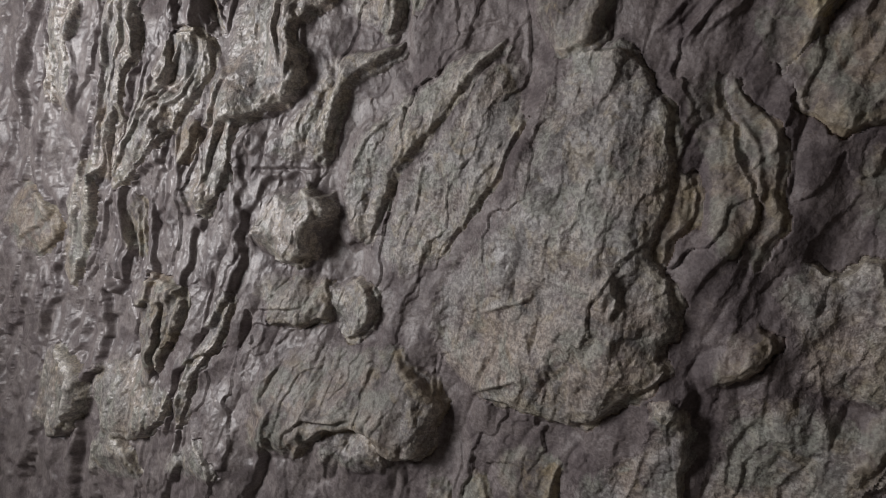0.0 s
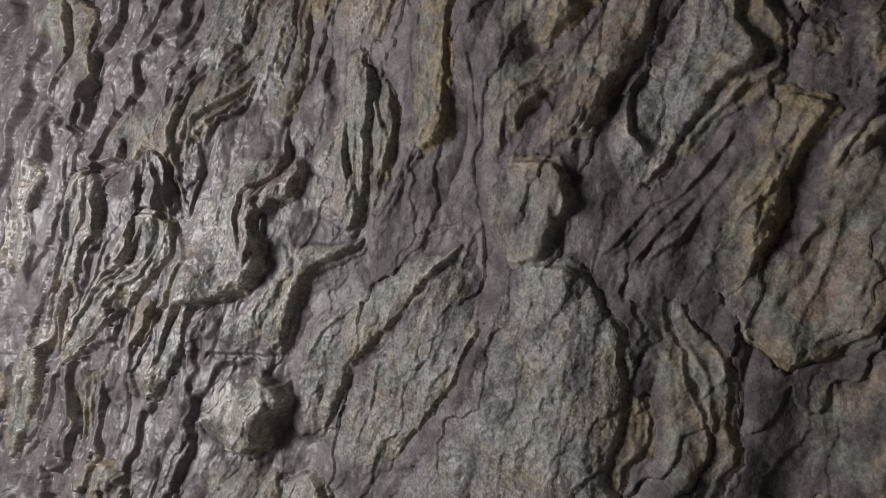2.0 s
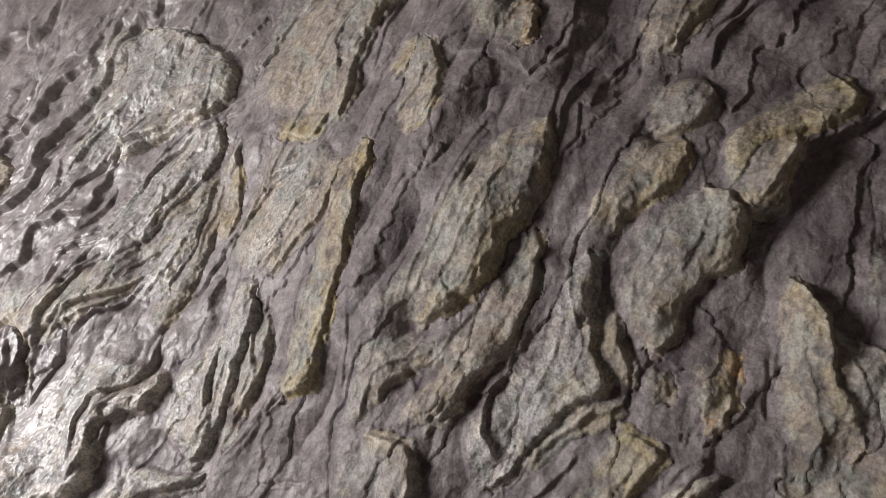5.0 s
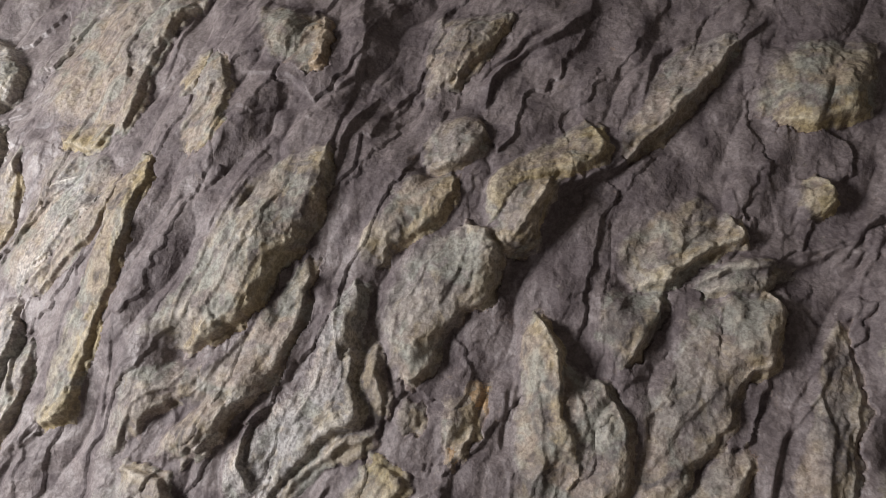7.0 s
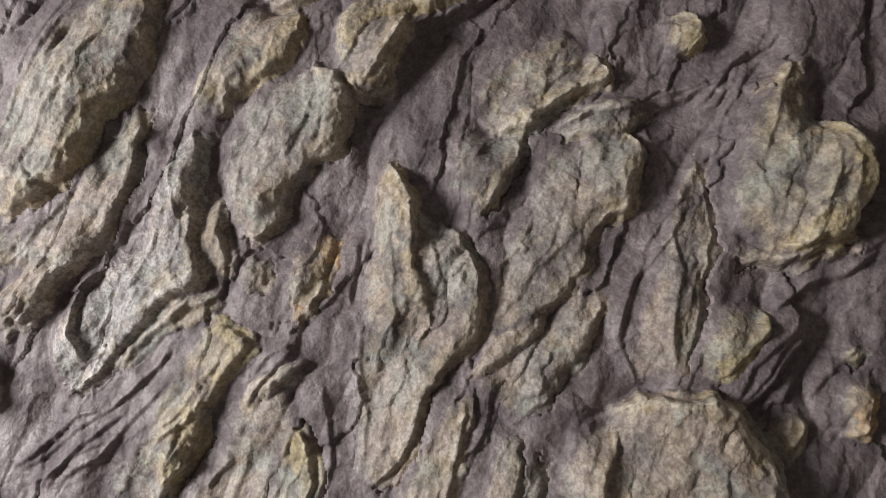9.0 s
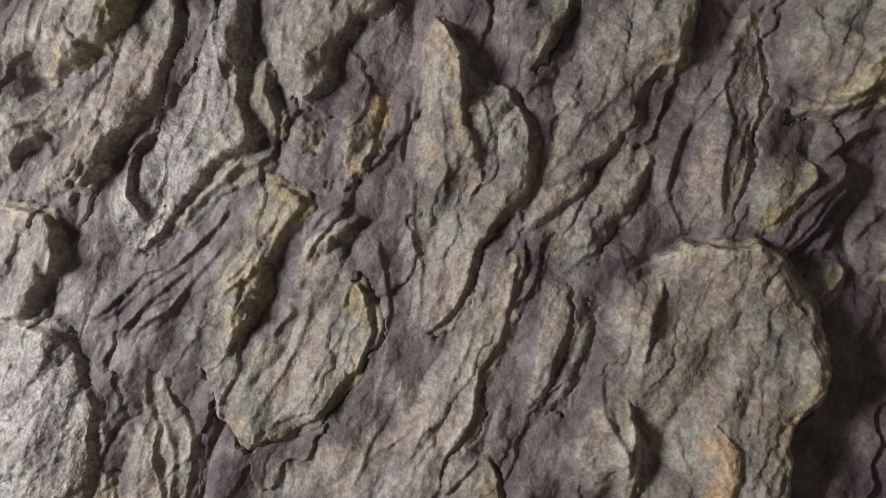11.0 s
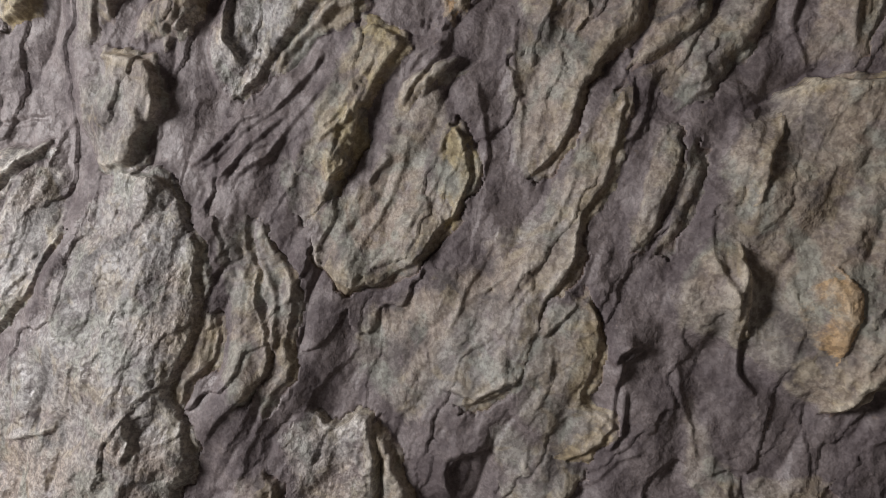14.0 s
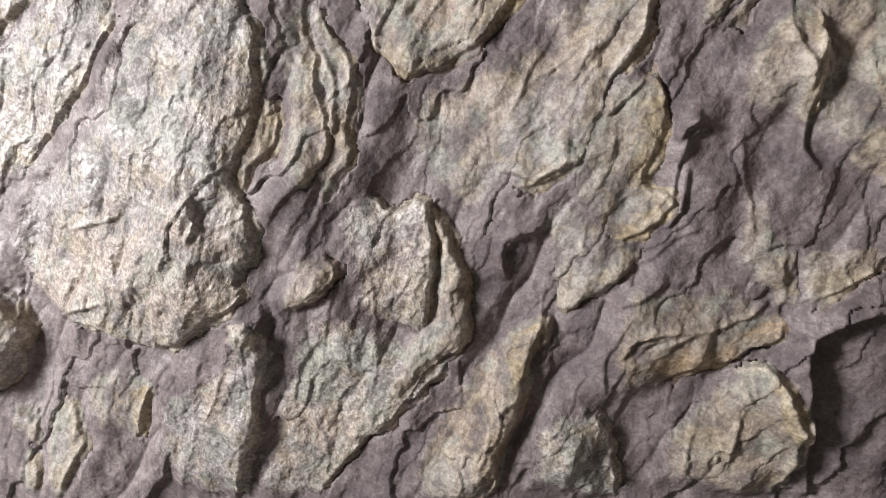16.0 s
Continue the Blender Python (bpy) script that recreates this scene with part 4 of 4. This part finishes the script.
plate(23, OCHRE, (198, 2225, 185, 2187, 177, 2156, 179, 2123, 144, 2100, 117, 2135), (111, 2179, 130, 2210))
plate(24, OCHRE, (422, 2172, 436, 2134, 408, 2119, 381, 2104, 355, 2082, 328, 2068, 288, 2075), (268, 2092, 280, 2138, 328, 2182, 382, 2203))
plate(19, GREY, (499, 2103, 473, 2089, 453, 2065, 413, 2065, 368, 2065), (355, 2074, 408, 2106, 447, 2112))
plate(28, OCHRE, (-116, 2258, -119, 2200, -127, 2147, -148, 2102, -182, 2068, -190, 2021, -211, 1997, -247, 1973, -305, 1954), (-367, 1967, -320, 2042, -293, 2109, -250, 2182, -199, 2236))
plate(21, GREY, (-132, 2097, -125, 2012, -145, 1965, -163, 1928, -191, 1898, -235, 1874), (-305, 1880, -266, 1931, -224, 1976, -183, 2016, -159, 2063))
plate(22, OLIVE, (-423, 2254, -396, 2223, -406, 2166, -403, 2111, -411, 2046, -426, 2000, -438, 1937, -438, 1890, -445, 1854, -506, 1843), (-512, 1859, -500, 1903, -493, 1969, -480, 2027, -459, 2107, -456, 2196))
plate(20, GREY, (-257, 1938, -257, 1901, -297, 1889, -328, 1864, -347, 1827), (-379, 1893, -373, 1938, -314, 1951))
plate(21, PALE, (-158, 1937, -182, 1899, -210, 1876, -229, 1840, -259, 1811), (-296, 1824, -283, 1853, -229, 1897, -194, 1927))
plate(27, RUST, (-179, 2514, -146, 2446, -150, 2394, -185, 2379), (-245, 2400, -284, 2455, -288, 2523))
plate(25, OLIVE, (-510, 2335, -502, 2295, -524, 2265, -617, 2300), (-639, 2322, -583, 2336, -533, 2342))
plate(14, GREY, (-332, 2427, -293, 2363, -291, 2295, -313, 2257, -356, 2239), (-368, 2289, -362, 2357, -355, 2418))
plate(23, OCHRE, (130, 2520, 115, 2465, 92, 2431, 61, 2399, 39, 2352), (-1, 2332, -19, 2447, 1, 2512))
plate(23, GREY, (89, 2318, 101, 2280, 86, 2243, 54, 2224, 14, 2230), (3, 2264, 25, 2308))
plate(21, OLIVE, (242, 2313, 266, 2246, 227, 2219, 181, 2211, 136, 2176, 107, 2140), (97, 2168, 110, 2220, 164, 2264, 210, 2300))
plate(17, GREY, (447, 2450, 429, 2400, 389, 2347, 350, 2295, 310, 2261, 280, 2244), (273, 2290, 312, 2335, 321, 2402, 370, 2449))
plate(27, OLIVE, (620, 2325, 573, 2308, 531, 2293, 477, 2300), (451, 2325, 479, 2407, 534, 2452, 637, 2435))
plate(34, OLIVE, (511, 2225, 542, 2203, 542, 2180, 511, 2160), (487, 2175, 496, 2206))
plate(29, PALE, (-596, 2031, -579, 1976, -570, 1929, -592, 1885, -593, 1832, -611, 1789, -635, 1746, -665, 1746), (-727, 1781, -727, 1872, -682, 1918, -644, 1963, -630, 2031))
plate(22, GREY, (-547, 1972, -533, 1908, -544, 1847, -566, 1796, -604, 1754), (-605, 1780, -578, 1831, -583, 1893, -572, 1956))
plate(19, GREY, (-447, 2221, -449, 2146, -480, 2103, -518, 2069, -551, 2038, -566, 2021), (-667, 2046, -678, 2150, -664, 2255, -607, 2306, -520, 2277))
plate(16, GREY, (-698, 2306, -697, 2218, -706, 2134, -726, 2053, -741, 1993, -769, 1934), (-801, 1946, -795, 2029, -772, 2122, -744, 2204, -728, 2290))
plate(20, GREY, (-729, 2235, -754, 2184, -784, 2124, -804, 2083, -851, 2057, -875, 1994), (-906, 2019, -897, 2095, -870, 2181, -827, 2253, -767, 2298))
plate(20, GREY, (-815, 2037, -852, 2003, -893, 1974, -922, 1953, -959, 1928, -987, 1892), (-1019, 1945, -1009, 1999, -962, 2045, -895, 2084))
plate(26, GREY, (-1420, 2322, -1315, 2307, -1241, 2239, -1242, 2175, -1228, 2090), (-1354, 2093, -1466, 2289))
plate(22, GREY, (-1164, 1927, -1104, 1918, -1081, 1947, -1017, 1922, -998, 1894, -988, 1821, -977, 1789), (-1006, 2013, -1126, 2039, -1209, 1989))
plate(29, PALE, (-1281, 1906, -1214, 1907, -1169, 1863, -1159, 1797, -1193, 1768, -1230, 1694, -1270, 1619, -1339, 1542), (-1432, 1567, -1349, 1703, -1305, 1813))
plate(28, PALE, (-1084, 1810, -1016, 1793, -1005, 1751, -1035, 1702, -1094, 1653, -1156, 1614, -1252, 1563, -1322, 1530), (-1335, 1553, -1233, 1651, -1181, 1713, -1116, 1771))
plate(31, PALE, (-749, 1878, -723, 1845, -746, 1810, -806, 1789, -820, 1762, -806, 1723, -817, 1676, -879, 1651, -956, 1636, -971, 1596, -986, 1536, -1027, 1484, -1077, 1473), (-1109, 1496, -1056, 1579, -1023, 1680, -990, 1780, -948, 1877, -848, 1904))
plate(27, PALE, (-604, 1731, -652, 1701, -707, 1687, -744, 1653, -773, 1588, -790, 1558, -813, 1549), (-913, 1554, -897, 1603, -846, 1639, -796, 1674, -778, 1729, -732, 1735, -671, 1720))
plate(39, PALE, (-846, 1512, -793, 1495, -774, 1460, -813, 1442, -824, 1393, -856, 1377, -919, 1393), (-959, 1435, -937, 1485, -890, 1514))
plate(39, PALE, (-757, 1353, -712, 1344, -699, 1307, -704, 1278, -746, 1253, -783, 1268), (-805, 1306, -797, 1344))
plate(29, GREY, (-799, 1358, -790, 1288, -830, 1282, -899, 1270, -928, 1293), (-958, 1324, -931, 1375, -856, 1374))
plate(37, GREY, (-667, 1253, -641, 1218, -600, 1187, -571, 1156, -587, 1119, -610, 1082, -643, 1072, -670, 1089, -699, 1113, -783, 1105, -834, 1070, -861, 1036), (-973, 1029, -970, 1121, -955, 1204, -871, 1250, -781, 1261, -727, 1251))
plate(41, PALE, (-642, 1209, -600, 1183, -577, 1147, -592, 1109, -626, 1073, -677, 1080), (-702, 1131, -696, 1181))
plate(42, GREY, (-1231, 1346, -1139, 1349, -1102, 1318, -1122, 1251, -1179, 1213, -1201, 1155), (-1300, 1168, -1286, 1240, -1272, 1299))
plate(29, PALE, (-1012, 1342, -993, 1302, -1025, 1238, -1084, 1180, -1099, 1114, -1134, 1053), (-1159, 1062, -1134, 1141, -1107, 1209, -1054, 1256, -1037, 1321))
plate(35, PALE, (-1144, 1140, -1162, 1092, -1267, 1029, -1349, 1005, -1447, 1016), (-1486, 1076, -1483, 1152, -1396, 1208, -1278, 1217, -1205, 1154))
plate(40, PALE, (-1628, 1193, -1525, 1148, -1492, 1100, -1503, 1049, -1575, 986, -1695, 969), (-1742, 1006, -1730, 1131))
plate(36, PALE, (-1427, 1033, -1345, 984, -1316, 918), (-1539, 877, -1510, 972))
plate(36, PALE, (-1082, 1054, -1031, 1020, -1017, 980), (-1244, 933, -1198, 1011))
plate(31, PALE, (-718, 1114, -667, 1082, -672, 1040), (-823, 1016, -808, 1076, -760, 1110))
plate(29, GREY, (-1735, 1579, -1640, 1534, -1577, 1481, -1609, 1427, -1703, 1401), (-1754, 1403, -1851, 1487))
plate(26, PALE, (-1401, 1620, -1378, 1583, -1419, 1501, -1480, 1416, -1533, 1350, -1578, 1323), (-1614, 1377, -1568, 1506, -1473, 1613))
plate(19, GREY, (-1258, 1530, -1247, 1461, -1225, 1381), (-1322, 1403, -1314, 1498))
plate(22, GREY, (-1043, 1656, -1038, 1614, -1080, 1562), (-1123, 1599, -1086, 1660))
plate(23, PALE, (-1398, 1967, -1392, 1897, -1423, 1821, -1446, 1742, -1491, 1708), (-1630, 1767, -1543, 1875, -1505, 1989))
plate(33, PALE, (-1069, 2618, -950, 2592, -801, 2507, -753, 2453, -754, 2397, -783, 2358, -859, 2339, -936, 2296, -977, 2264), (-1068, 2230, -1199, 2474, -1160, 2579))
plate(27, PALE, (-771, 2352, -733, 2291, -747, 2232, -790, 2185, -827, 2127, -867, 2081, -912, 2043), (-960, 2063, -963, 2157, -925, 2243, -850, 2317))
plate(22, PALE, (-757, 2220, -733, 2141, -741, 2076, -768, 2033, -776, 1981), (-863, 1984, -846, 2060, -804, 2128, -785, 2197))
plate(18, OLIVE, (-701, 2267, -679, 2187, -669, 2133, -677, 2088), (-714, 2120, -727, 2209))
plate(20, PALE, (-475, 2213, -478, 2154, -510, 2123, -542, 2090, -589, 2049, -599, 2020), (-638, 2081, -649, 2165, -637, 2265, -556, 2283))
plate(26, GREY, (-390, 2562, -428, 2503, -458, 2447, -468, 2402, -460, 2347, -477, 2306, -495, 2284), (-683, 2325, -734, 2417, -759, 2574, -721, 2658, -574, 2694))
plate(14, OCHRE, (-351, 2437, -347, 2382, -371, 2340), (-394, 2375, -383, 2440))
plate(12, OLIVE, (-280, 2307, -295, 2269, -327, 2229), (-344, 2261, -305, 2309))
plate(17, OCHRE, (98, 1923, 104, 1884, 98, 1853, 84, 1833), (67, 1841, 59, 1886, 71, 1924))
plate(16, ORANGE, (105, 1946, 109, 1922, 105, 1895, 96, 1889), (85, 1905, 93, 1938))
plate(15, ORANGE, (92, 1872, 85, 1839, 72, 1834), (64, 1855, 76, 1873))

build_face()


# ---- plain room added out of view: closes the place and bounces fill light ----
def block(name, lo, hi, mat, label, category):
    bm = bmesh.new()
    bmesh.ops.create_cube(bm, size=1.0)
    for v in bm.verts:
        v.co = Vector([(a + b) / 2 + c * (b - a) for a, b, c in zip(lo, hi, v.co)])
    me = bpy.data.meshes.new(name)
    bm.to_mesh(me)
    bm.free()
    me.materials.append(mat)
    return tagged(new(name, me), label, category, kind="structure")


block("floor", (-2.9, -1.9, -0.1), (2.6, 1.2, 0.0), PLAIN, "added, unseen grey stone floor below the rock face", "floor")
block("ceiling", (-2.9, -1.9, 3.1), (2.6, 1.2, 3.2), PLAIN, "added, unseen plain grey ceiling above the rock face", "ceiling")
block("wall_south", (-2.9, -1.9, 0.0), (2.6, -1.75, 3.1), PLAIN, "added, unseen plain grey stone wall opposite the rock face", "wall")
block("wall_east", (2.4, -1.75, 0.0), (2.6, 1.2, 3.1), PLAIN, "added, unseen plain grey stone end wall", "wall")
y0, y1 = -OPENING[0] - OPEN_WIDE / 2, -OPENING[0] + OPEN_WIDE / 2
z0, z1 = OPENING[1] - OPEN_TALL / 2, OPENING[1] + OPEN_TALL / 2
for lo, hi in (((-0.15, -3.2, 0.0), (0.0, y0, 3.1)), ((-0.15, y1, 0.0), (0.0, 0.4, 3.1)), ((-0.15, y0, 0.0), (0.0, y1, z0)), ((-0.15, y0, z1), (0.0, y1, 3.1))):
    block("wall_west", lo, hi, PLAIN, "added, unseen stone end wall round a window for the daylight lamp", "wall").matrix_world = WEST_WALL
